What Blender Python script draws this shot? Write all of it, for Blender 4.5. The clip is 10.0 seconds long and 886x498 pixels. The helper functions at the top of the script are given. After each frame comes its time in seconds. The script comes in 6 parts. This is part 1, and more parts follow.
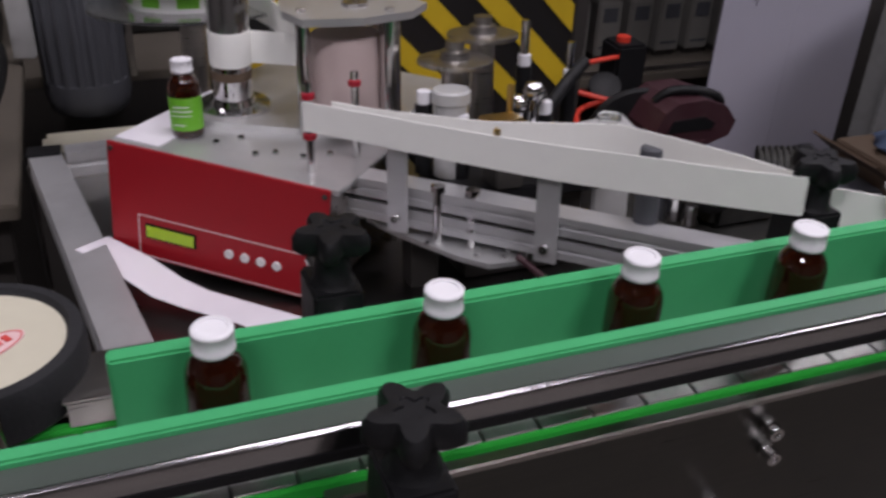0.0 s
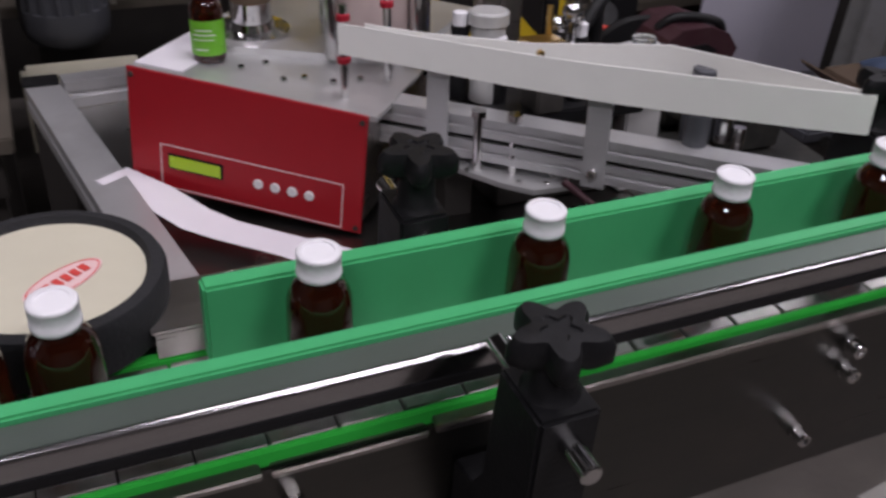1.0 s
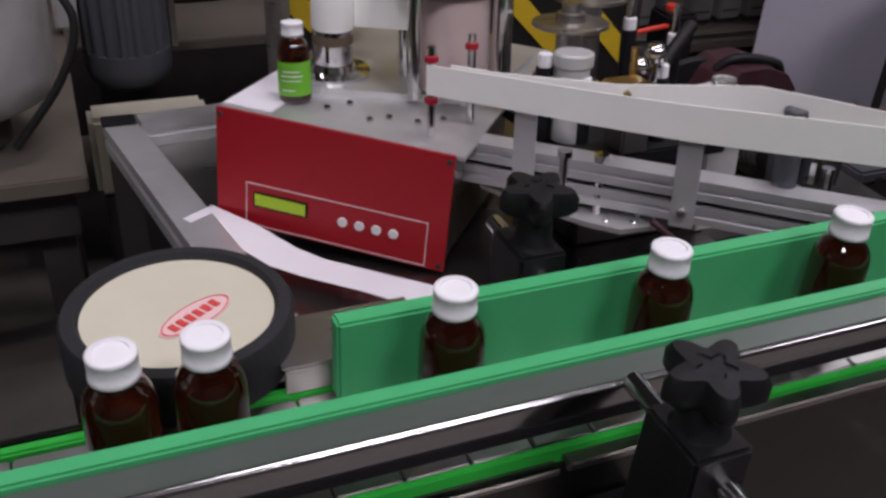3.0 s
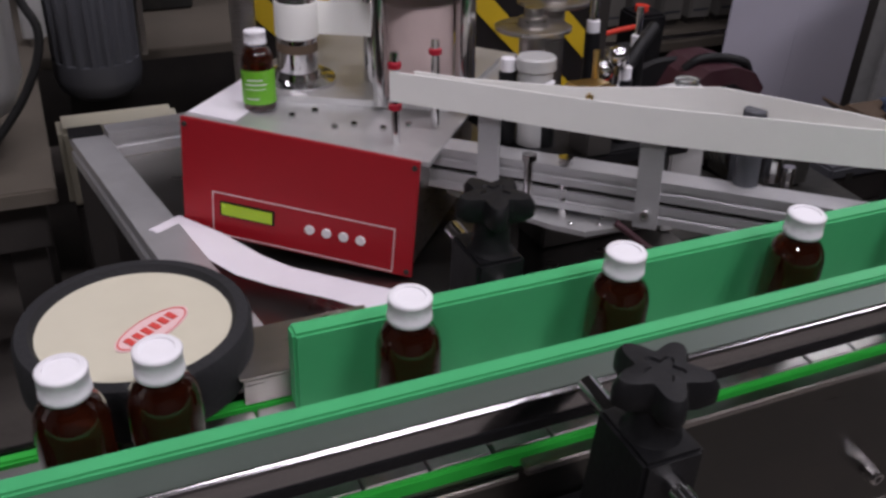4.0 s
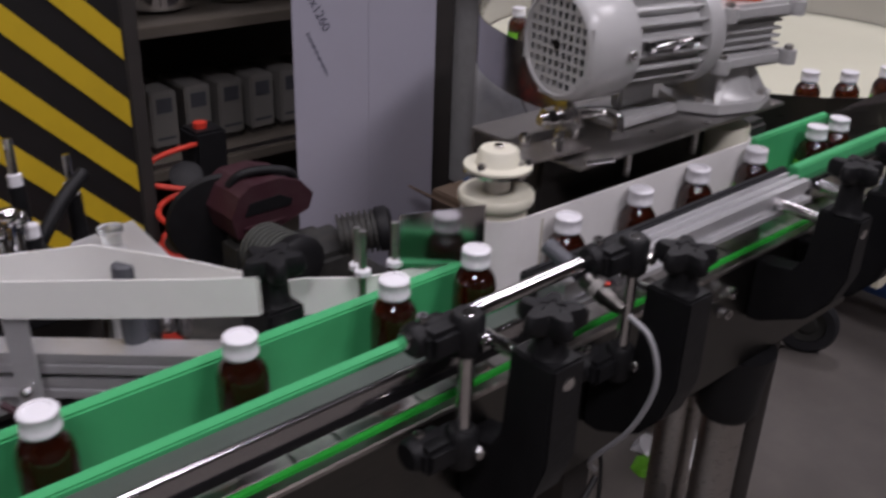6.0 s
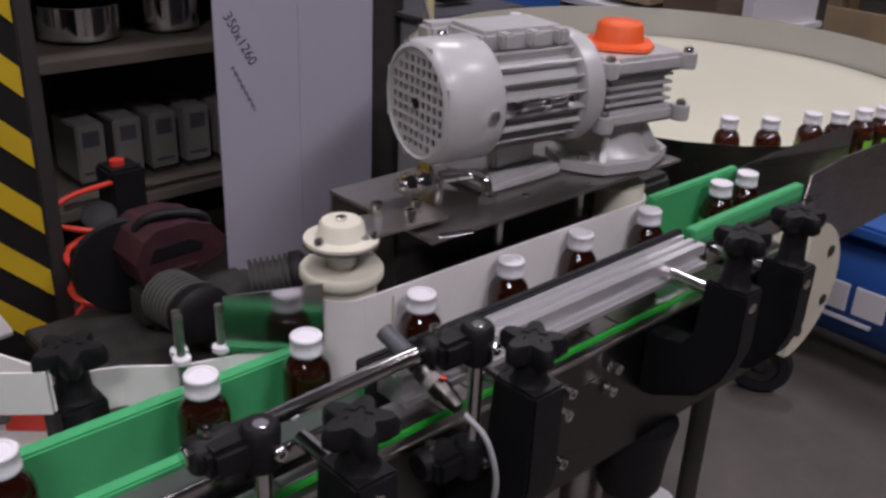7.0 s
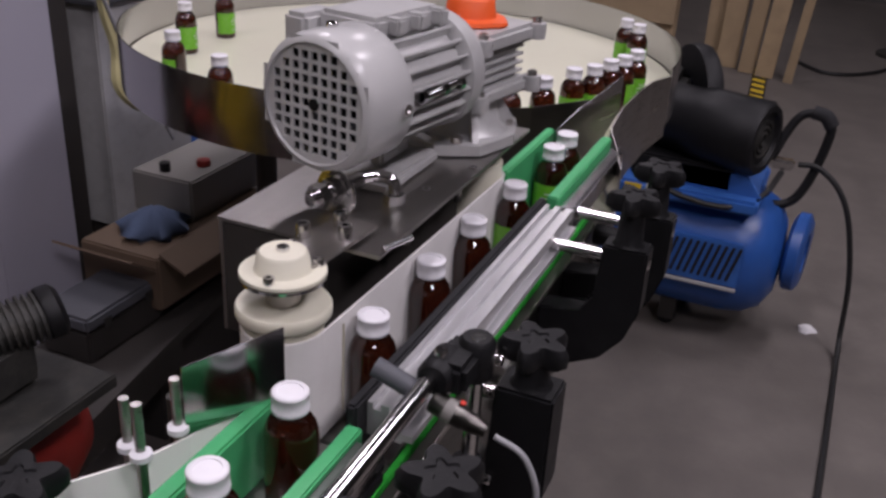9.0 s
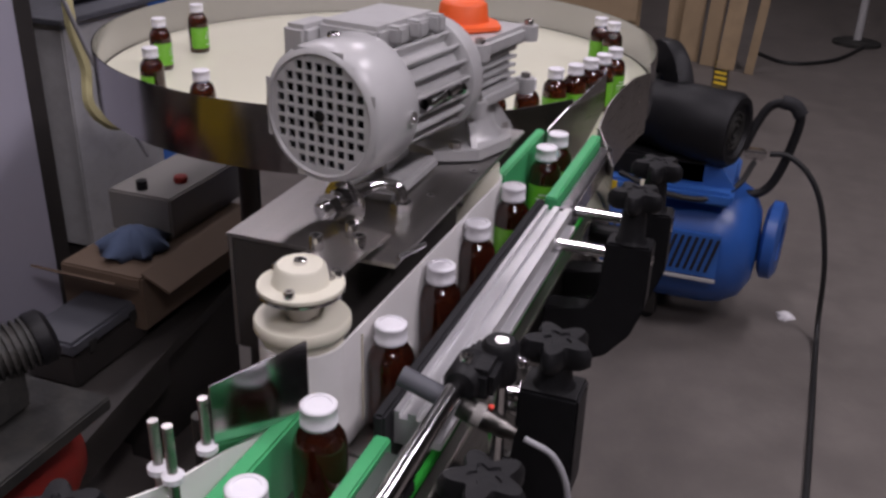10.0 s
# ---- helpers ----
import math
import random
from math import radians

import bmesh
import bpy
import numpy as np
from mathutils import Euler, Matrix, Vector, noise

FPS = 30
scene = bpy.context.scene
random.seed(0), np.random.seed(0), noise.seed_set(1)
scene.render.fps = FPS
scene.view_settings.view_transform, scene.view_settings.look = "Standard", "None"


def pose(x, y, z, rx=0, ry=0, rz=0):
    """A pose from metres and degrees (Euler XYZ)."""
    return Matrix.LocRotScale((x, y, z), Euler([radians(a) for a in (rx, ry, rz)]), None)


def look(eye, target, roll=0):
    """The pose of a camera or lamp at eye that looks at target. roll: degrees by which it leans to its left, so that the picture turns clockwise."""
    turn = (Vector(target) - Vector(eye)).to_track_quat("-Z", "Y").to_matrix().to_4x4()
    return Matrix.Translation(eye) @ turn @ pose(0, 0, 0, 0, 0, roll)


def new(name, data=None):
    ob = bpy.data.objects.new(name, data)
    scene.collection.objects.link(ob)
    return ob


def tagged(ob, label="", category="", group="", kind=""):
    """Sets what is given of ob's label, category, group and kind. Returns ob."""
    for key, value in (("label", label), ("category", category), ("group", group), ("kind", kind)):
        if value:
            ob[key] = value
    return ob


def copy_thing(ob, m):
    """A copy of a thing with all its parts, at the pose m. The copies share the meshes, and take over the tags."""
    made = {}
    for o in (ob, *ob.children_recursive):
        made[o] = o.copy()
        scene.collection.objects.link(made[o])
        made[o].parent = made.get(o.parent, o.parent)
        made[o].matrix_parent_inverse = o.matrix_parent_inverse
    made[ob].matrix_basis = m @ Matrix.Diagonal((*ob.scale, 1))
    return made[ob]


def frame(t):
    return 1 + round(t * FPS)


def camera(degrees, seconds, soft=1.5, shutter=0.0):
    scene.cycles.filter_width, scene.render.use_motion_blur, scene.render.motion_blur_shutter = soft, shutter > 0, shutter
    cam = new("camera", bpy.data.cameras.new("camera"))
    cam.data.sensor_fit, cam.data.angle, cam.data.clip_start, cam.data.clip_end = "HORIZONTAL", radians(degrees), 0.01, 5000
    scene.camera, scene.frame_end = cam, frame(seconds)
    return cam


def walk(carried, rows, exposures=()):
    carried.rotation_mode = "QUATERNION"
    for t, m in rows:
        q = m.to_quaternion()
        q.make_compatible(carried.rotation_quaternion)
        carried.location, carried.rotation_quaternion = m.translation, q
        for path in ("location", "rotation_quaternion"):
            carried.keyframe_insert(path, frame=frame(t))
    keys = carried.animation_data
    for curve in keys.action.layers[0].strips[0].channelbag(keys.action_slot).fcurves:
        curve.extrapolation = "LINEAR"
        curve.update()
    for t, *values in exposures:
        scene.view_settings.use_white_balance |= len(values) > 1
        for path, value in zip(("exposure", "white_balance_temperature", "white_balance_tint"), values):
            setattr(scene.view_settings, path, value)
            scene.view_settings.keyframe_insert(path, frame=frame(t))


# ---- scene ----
cam = camera(51.0, 10.0, soft=2.8, shutter=0.35)
EXPO = [(0.0, -0.2, 6550, 15), (5.8, -0.18, 6550, 16), (7.6, -0.17, 6600, 20), (10.0, -0.12, 6600, 20)]
PATH = [
    (0, (0.016, 0.046, 1.286), (0.661, 1.643, 0.270), 2.95),
    (0.5, (-0.010, 0.082, 1.284), (0.537, 1.663, 0.190), 2.01),
    (1, (-0.059, 0.087, 1.263), (0.660, 1.578, 0.140), 4.20),
    (1.5, (-0.083, 0.087, 1.260), (0.796, 1.504, 0.156), 6.37),
    (2, (-0.078, 0.088, 1.257), (0.819, 1.527, 0.196), 5.73),
    (2.5, (-0.095, 0.099, 1.260), (0.729, 1.592, 0.215), 3.93),
    (3, (-0.115, 0.105, 1.262), (0.569, 1.660, 0.207), 3.45),
    (4.5, (-0.073, 0.085, 1.272), (0.726, 1.594, 0.232), 1.64),
    (5, (-0.018, 0.052, 1.282), (1.000, 1.457, 0.287), 1.53),
    (5.5, (0.083, 0.019, 1.297), (1.218, 1.359, 0.340), 1.55),
    (6, (0.200, -0.010, 1.314), (1.412, 1.321, 0.441), 2.04),
    (7.5, (0.364, -0.025, 1.338), (1.626, 1.291, 0.514), 3.01),
    (8, (0.336, 0.073, 1.341), (1.768, 1.196, 0.512), 1.38),
    (8.5, (0.281, 0.162, 1.331), (1.898, 0.965, 0.471), 2.48),
    (9, (0.261, 0.207, 1.325), (1.931, 0.882, 0.457), 3.49),
    (9.5, (0.254, 0.225, 1.322), (1.951, 0.840, 0.461), 2.57),
    (10, (0.248, 0.238, 1.325), (1.948, 0.851, 0.468), 1.67),
]
walk(cam, [(t, look(eye, target, roll)) for t, eye, target, roll in PATH], exposures=EXPO)

# ---- world and large lights ----
world = bpy.data.worlds.new("world")
scene.world = world
world.use_nodes = True
world.node_tree.nodes["Background"].inputs[0].default_value = (0.55, 0.6, 0.7, 1)
world.node_tree.nodes["Background"].inputs[1].default_value = 0.02
TUBES = [(-1.3, -1.5, 1.5), (1.2, -1.9, 1.5), (-1.6, 1.6, 0.5), (0.8, 0.9, 0.85), (3.5, -0.8, 0.7), (3.6, 2.4, 0.9), (6.4, 1.6, 0.5)]
CEIL = 4.2
LAMP = 46.0

# ---- materials ----
def mat(name, col, rough=0.5, metal=0.0, var=0.12, scale=30.0, bump=0.0, bscale=200.0, stain=0.0, stain_col=(0.05, 0.045, 0.04), sscale=4.0,
        trans=0.0, ior=1.45, coat=0.0, rvar=0.1, stretch=None, rand=0.0, emit=0.0, spec=0.5):
    m = bpy.data.materials.new(name)
    m.use_nodes = True
    nt = m.node_tree
    n, l = nt.nodes, nt.links
    b = n["Principled BSDF"]
    b.inputs["Roughness"].default_value = rough
    b.inputs["Metallic"].default_value = metal
    b.inputs["IOR"].default_value = ior
    b.inputs["Transmission Weight"].default_value = trans
    b.inputs["Coat Weight"].default_value = coat
    b.inputs["Specular IOR Level"].default_value = spec
    if emit:
        b.inputs["Emission Color"].default_value = (*col, 1)
        b.inputs["Emission Strength"].default_value = emit
    tc = n.new("ShaderNodeTexCoord")
    mp = n.new("ShaderNodeMapping")
    l.new(tc.outputs["Object"], mp.inputs["Vector"])
    if stretch:
        mp.inputs["Scale"].default_value = stretch
    a = n.new("ShaderNodeTexNoise")
    a.inputs["Scale"].default_value = scale
    a.inputs["Detail"].default_value = 6
    l.new(mp.outputs["Vector"], a.inputs["Vector"])
    mx = n.new("ShaderNodeMix")
    mx.data_type = "RGBA"
    mx.inputs["A"].default_value = (*[c * (1 - var) for c in col], 1)
    mx.inputs["B"].default_value = (*[min(1, c * (1 + var)) for c in col], 1)
    l.new(a.outputs["Fac"], mx.inputs["Factor"])
    out = mx.outputs["Result"]
    if rand:
        oi = n.new("ShaderNodeObjectInfo")
        hs = n.new("ShaderNodeHueSaturation")
        mr = n.new("ShaderNodeMapRange")
        mr.inputs["To Min"].default_value, mr.inputs["To Max"].default_value = 1 - rand, 1 + rand
        l.new(oi.outputs["Random"], mr.inputs["Value"])
        l.new(mr.outputs["Result"], hs.inputs["Value"])
        l.new(out, hs.inputs["Color"])
        out = hs.outputs["Color"]
    if stain:
        s = n.new("ShaderNodeTexNoise")
        s.inputs["Scale"].default_value = sscale
        s.inputs["Detail"].default_value = 8
        s.inputs["Roughness"].default_value = 0.65
        l.new(tc.outputs["Object"], s.inputs["Vector"])
        cr = n.new("ShaderNodeValToRGB")
        cr.color_ramp.elements[0].position, cr.color_ramp.elements[1].position = 0.48, 0.72
        l.new(s.outputs["Fac"], cr.inputs["Fac"])
        k = n.new("ShaderNodeMath")
        k.operation = "MULTIPLY"
        k.inputs[1].default_value = stain
        l.new(cr.outputs["Color"], k.inputs[0])
        m2 = n.new("ShaderNodeMix")
        m2.data_type = "RGBA"
        m2.inputs["B"].default_value = (*stain_col, 1)
        l.new(k.outputs[0], m2.inputs["Factor"])
        l.new(out, m2.inputs["A"])
        out = m2.outputs["Result"]
    l.new(out, b.inputs["Base Color"])
    if rvar:
        r = n.new("ShaderNodeMapRange")
        r.inputs["To Min"].default_value, r.inputs["To Max"].default_value = max(0.02, rough - rvar), min(1, rough + rvar)
        l.new(a.outputs["Fac"], r.inputs["Value"])
        l.new(r.outputs["Result"], b.inputs["Roughness"])
    if bump:
        f = n.new("ShaderNodeTexNoise")
        f.inputs["Scale"].default_value = bscale
        f.inputs["Detail"].default_value = 4
        l.new(mp.outputs["Vector"], f.inputs["Vector"])
        bp = n.new("ShaderNodeBump")
        bp.inputs["Strength"].default_value = bump
        bp.inputs["Distance"].default_value = 0.002
        l.new(f.outputs["Fac"], bp.inputs["Height"])
        l.new(bp.outputs["Normal"], b.inputs["Normal"])
    return m


STEEL = mat("brushed_steel", (0.46, 0.44, 0.42), 0.3, 1, 0.1, 12, 0.15, 90, stretch=(1, 8, 40), stain=0.25, stain_col=(0.25, 0.22, 0.19), sscale=9)
# Stainless far darker than STEEL: the mirrored dark floor is in its base colour.
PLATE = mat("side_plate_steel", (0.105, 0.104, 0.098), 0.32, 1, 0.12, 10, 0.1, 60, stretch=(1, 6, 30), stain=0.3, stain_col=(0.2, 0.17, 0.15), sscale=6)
MIRROR = mat("polished_steel", (0.5, 0.49, 0.5), 0.16, 1, 0.06, 20, 0.04, 50, rvar=0.05)
CHROME = mat("chrome", (0.68, 0.67, 0.67), 0.12, 1, 0.05, 40, rvar=0.05)
SLAT = mat("chain_slat_steel", (0.46, 0.45, 0.44), 0.4, 1, 0.15, 40, 0.12, 250, stain=0.35, stain_col=(0.18, 0.16, 0.14), sscale=30, rand=0.12)
ALU = mat("aluminium", (0.68, 0.68, 0.69), 0.36, 0.65, 0.06, 25, 0.1, 300, stretch=(1, 1, 12), stain=0.25, stain_col=(0.36, 0.35, 0.34), sscale=14)
ALU_PLATE = mat("milled_aluminium_plate", (0.62, 0.62, 0.62), 0.42, 0.75, 0.06, 30, 0.12, 260, stain=0.3, stain_col=(0.4, 0.39, 0.38), sscale=12)
CAST = mat("grey_cast_paint", (0.5, 0.5, 0.495), 0.36, 0.2, 0.06, 40, 0.15, 160, stain=0.25, stain_col=(0.22, 0.21, 0.2), sscale=22, spec=0.45)
FANPAINT = mat("fan_cover_paint", (0.49, 0.49, 0.485), 0.24, 0.0, 0.04, 40, 0.05, 120, stain=0.12, stain_col=(0.36, 0.34, 0.32), sscale=14)
GREEN = mat("green_plastic", (0.055, 0.39, 0.15), 0.42, 0, 0.1, 18, 0.1, 140, stain=0.3, stain_col=(0.05, 0.31, 0.115), sscale=16, spec=0.4)
GREEN2 = mat("green_wear_strip", (0.03, 0.48, 0.06), 0.4, 0, 0.1, 30, stain=0.2, stain_col=(0.03, 0.3, 0.05), sscale=20)
BLACK = mat("black_plastic", (0.008, 0.008, 0.009), 0.5, 0, 0.2, 60, 0.15, 300, stain=0.2, stain_col=(0.02, 0.02, 0.02), sscale=30, spec=0.3)
RUBBER = mat("black_rubber", (0.014, 0.014, 0.016), 0.8, 0, 0.25, 50, 0.3, 300)
# For dark steel parts, and for shade painted into hollows and undersides.
DARK = mat("dark_steel_and_shade", (0.042, 0.038, 0.035), 0.6, 0.2, 0.3, 15, 0.1, 80, stain=0.4, stain_col=(0.06, 0.05, 0.045), sscale=6)
RED = mat("red_panel_paint", (0.36, 0.009, 0.017), 0.45, 0, 0.06, 50, 0.05, 400, stain=0.15, stain_col=(0.28, 0.012, 0.018), sscale=10)
WHITE_LINE = mat("panel_print", (0.75, 0.6, 0.6), 0.5, 0, 0.05, 40)
LCD = mat("lcd_glass", (0.36, 0.55, 0.02), 0.25, 0, 0.05, 60, emit=0.06)
BUTTON = mat("white_buttons", (0.75, 0.73, 0.73), 0.4, 0, 0.03, 60)
AMBER = mat("amber_glass", (0.065, 0.013, 0.005), 0.04, 0, 0.05, 20, trans=0.75, ior=1.5, coat=0.6, rvar=0.02)
CAP = mat("white_cap_plastic", (0.78, 0.77, 0.8), 0.42, 0, 0.03, 60, 0.05, 300)
LABEL_G = mat("green_label_paper", (0.14, 0.45, 0.025), 0.45, 0, 0.1, 40, stain=0.3, stain_col=(0.3, 0.48, 0.2), sscale=90)
LABEL_W = mat("white_label_paper", (0.7, 0.69, 0.7), 0.55, 0, 0.06, 60)
WEB = mat("label_web_paper", (0.93, 0.93, 0.89), 0.4, 0, 0.05, 30, 0.08, 60, stain=0.15, stain_col=(0.84, 0.83, 0.77), sscale=14)
PAPER = mat("white_paper_strip", (0.74, 0.71, 0.76), 0.6, 0, 0.04, 30, 0.1, 50)
WBELT = mat("white_wrap_belt", (0.8, 0.785, 0.765), 0.6, 0, 0.05, 30, 0.12, 120, stain=0.3, stain_col=(0.55, 0.52, 0.48), sscale=9)
NYLON = mat("cream_nylon", (0.68, 0.66, 0.54), 0.45, 0, 0.05, 40, 0.08, 150, stain=0.25, stain_col=(0.52, 0.48, 0.36), sscale=18)
CREAM = mat("cream_disc", (0.56, 0.53, 0.42), 0.5, 0, 0.06, 30, 0.06, 80, stain=0.3, stain_col=(0.47, 0.43, 0.33), sscale=12)
TABLE_W = mat("turntable_top", (0.64, 0.635, 0.50), 0.4, 0, 0.04, 8, 0.03, 40, stain=0.3, stain_col=(0.55, 0.51, 0.41), sscale=4)
PINKROLL = mat("pink_rubber_roller", (0.55, 0.44, 0.42), 0.55, 0, 0.05, 30, 0.1, 150, stain=0.2, stain_col=(0.45, 0.37, 0.35), sscale=10)
REDPL = mat("red_collar", (0.34, 0.01, 0.025), 0.4, 0, 0.1, 60)
ORANGE = mat("orange_guard", (0.78, 0.11, 0.02), 0.5, 0, 0.08, 30, 0.1, 150, stain=0.15, stain_col=(0.5, 0.08, 0.02), sscale=20)
MOTORG = mat("dark_grey_motor_paint", (0.085, 0.088, 0.1), 0.5, 0, 0.1, 40, 0.1, 120, stain=0.2, stain_col=(0.05, 0.05, 0.05), sscale=10)
YELLOW = mat("hazard_yellow", (0.62, 0.43, 0.02), 0.5, 0, 0.08, 20, 0.05, 80, stain=0.3, stain_col=(0.4, 0.28, 0.02), sscale=8)
HBLACK = mat("hazard_black", (0.012, 0.011, 0.011), 0.5, 0, 0.2, 20, 0.05, 80)
COLUMN = mat("lilac_white_sheet", (0.42, 0.41, 0.48), 0.5, 0, 0.04, 5, 0.05, 40, stain=0.25, stain_col=(0.36, 0.34, 0.38), sscale=5)
INK = mat("pen_ink", (0.05, 0.05, 0.08), 0.6, 0, 0.1, 40)
CONCRETE = mat("concrete_floor", (0.128, 0.114, 0.102), 0.62, 0, 0.34, 9.0, 0.5, 60, stain=0.75, stain_col=(0.095, 0.084, 0.076), sscale=2.6)
WALLM = mat("dim_wall", (0.09, 0.085, 0.08), 0.8, 0, 0.15, 2, 0.1, 30, stain=0.4, stain_col=(0.09, 0.085, 0.08), sscale=1.2)
CEILM = mat("ceiling_sheet", (0.12, 0.12, 0.12), 0.8, 0, 0.1, 2, 0.05, 20, stain=0.2, sscale=1.5)
LAMPM = mat("lamp_tube", (1.0, 0.96, 0.92), 0.5, 0, 0, 10, emit=4.0)
BLUE = mat("blue_tank_paint", (0.018, 0.085, 0.32), 0.35, 0, 0.1, 20, 0.05, 100, stain=0.3, stain_col=(0.04, 0.08, 0.2), sscale=9)
BLUE2 = mat("blue_guard_paint", (0.03, 0.12, 0.4), 0.4, 0, 0.1, 20, stain=0.35, stain_col=(0.05, 0.1, 0.25), sscale=12)
PURPLE = mat("dusty_maroon_plastic", (0.045, 0.014, 0.02), 0.5, 0, 0.2, 30, 0.1, 100, stain=0.4, stain_col=(0.09, 0.06, 0.06), sscale=14)
IRON = mat("dirty_cast_iron", (0.045, 0.045, 0.042), 0.6, 0.5, 0.25, 40, 0.3, 120, stain=0.5, stain_col=(0.11, 0.1, 0.085), sscale=20)
GREYIRON = mat("dusty_cylinder_iron", (0.1, 0.105, 0.095), 0.65, 0.3, 0.2, 40, 0.3, 120, stain=0.4, stain_col=(0.05, 0.05, 0.045), sscale=20)
REDTANK = mat("red_tank_paint", (0.3, 0.022, 0.015), 0.45, 0, 0.15, 20, 0.1, 60, stain=0.4, stain_col=(0.1, 0.02, 0.02), sscale=8)
REDHOSE = mat("red_hose", (0.6, 0.045, 0.025), 0.4, 0, 0.1, 30)
WOOD = mat("pallet_wood", (0.34, 0.25, 0.15), 0.75, 0, 0.25, 6, 0.3, 40, stretch=(12, 1, 1), stain=0.35, stain_col=(0.16, 0.12, 0.08), sscale=5, rand=0.15)
CARD = mat("cardboard", (0.12, 0.082, 0.055), 0.8, 0, 0.1, 10, 0.1, 60, stain=0.2, stain_col=(0.09, 0.065, 0.045), sscale=7)
BRASS = mat("brass", (0.6, 0.42, 0.16), 0.3, 1, 0.1, 40)
STRAP = mat("yellow_strap", (0.58, 0.53, 0.28), 0.6, 0, 0.1, 40)
CABLE = mat("black_cable", (0.012, 0.012, 0.012), 0.55, 0, 0.2, 60)
GREYCABLE = mat("grey_cable", (0.3, 0.3, 0.31), 0.5, 0, 0.1, 60)
INVERTER = mat("pale_drive_plastic", (0.23, 0.22, 0.205), 0.5, 0, 0.06, 30)
BLUERAG = mat("blue_cloth", (0.07, 0.1, 0.17), 0.9, 0, 0.2, 25, 0.4, 60)
GLASSY = mat("clear_plastic", (0.8, 0.82, 0.8), 0.08, 0, 0.02, 20, trans=0.92, ior=1.45, rvar=0.02)
PINKST = mat("pink_sticker", (0.72, 0.5, 0.5), 0.5, 0, 0.05, 40)
STICKRED = mat("sticker_red", (0.6, 0.06, 0.05), 0.5, 0, 0.05, 40)
TABLED = mat("old_bench_paint", (0.13, 0.112, 0.09), 0.6, 0.1, 0.15, 8, 0.15, 60, stain=0.4, stain_col=(0.09, 0.08, 0.07), sscale=4)


# ---- mesh helpers ----
def thing(name, loc, label, category, group="", kind=""):
    ob = new(name)
    ob.location = loc
    ob.empty_display_size = 0.05
    return tagged(ob, label, category, group, kind)


def place(ob):
    v = Vector(ob.location)
    p = ob.parent
    while p:
        v += Vector(p.location)
        p = p.parent
    return v


def part(name, bm, material, parent=None, label="", smooth=None):
    """One mesh object from a bmesh in world coordinates."""
    off = place(parent) if parent else Vector((0, 0, 0))
    bmesh.ops.recalc_face_normals(bm, faces=bm.faces)
    if off.length:
        bmesh.ops.translate(bm, verts=bm.verts, vec=-off)
    if smooth is not None:
        for f in bm.faces:
            f.smooth = True
        for e in bm.edges:
            if len(e.link_faces) == 2 and e.calc_face_angle(0) > radians(smooth):
                e.smooth = False
    me = bpy.data.meshes.new(name)
    bm.to_mesh(me)
    bm.free()
    me.materials.append(material)
    ob = new(name, me)
    if parent:
        ob.parent = parent
    if label:
        ob["label"] = label
    return ob


def single(name, bm, material, label, category, group="", kind="", smooth=None):
    return tagged(part(name, bm, material, None, "", smooth), label, category, group, kind)


def B():
    return bmesh.new()


def box(bm, lo, hi, bev=0.0, rot=None, at=None):
    r = bmesh.ops.create_cube(bm, size=1)
    vs = r["verts"]
    c = [(a + b) / 2 for a, b in zip(lo, hi)]
    s = [b - a for a, b in zip(lo, hi)]
    for v in vs:
        v.co = Vector((v.co.x * s[0], v.co.y * s[1], v.co.z * s[2]))
    if bev:
        es = list({e for v in vs for e in v.link_edges})
        vs = list({v for f in bmesh.ops.bevel(bm, geom=es, offset=bev, segments=2, affect="EDGES")["faces"] for v in f.verts} | {v for v in vs if v.is_valid})
    m = Matrix.Translation(c)
    if rot is not None:
        m = Matrix.Translation(at or c) @ rot.to_4x4() @ Matrix.Translation(Vector(c) - Vector(at or c))
    bmesh.ops.transform(bm, matrix=m, verts=vs)
    return bm


def frame_of(d):
    d = Vector(d).normalized()
    return d.to_track_quat("Z", "Y").to_matrix().to_4x4()


COVER = mat("oily_cover_steel", (0.4, 0.385, 0.37), 0.32, 1, 0.12, 14, 0.08, 70, stretch=(1, 10, 1), stain=0.4, stain_col=(0.17, 0.155, 0.14), sscale=8)
# Green tint in CHANNEL is the neighbouring strip's reflection, put into the colour.
CHANNEL = mat("channel_steel_green_sheen", (0.115, 0.14, 0.122), 0.38, 0.5, 0.05, 20, stretch=(0.3, 20, 20))
BASEPL = mat("dark_base_plate", (0.22, 0.21, 0.2), 0.3, 1, 0.1, 12, 0.06, 60, stain=0.3, stain_col=(0.13, 0.12, 0.11), sscale=7)


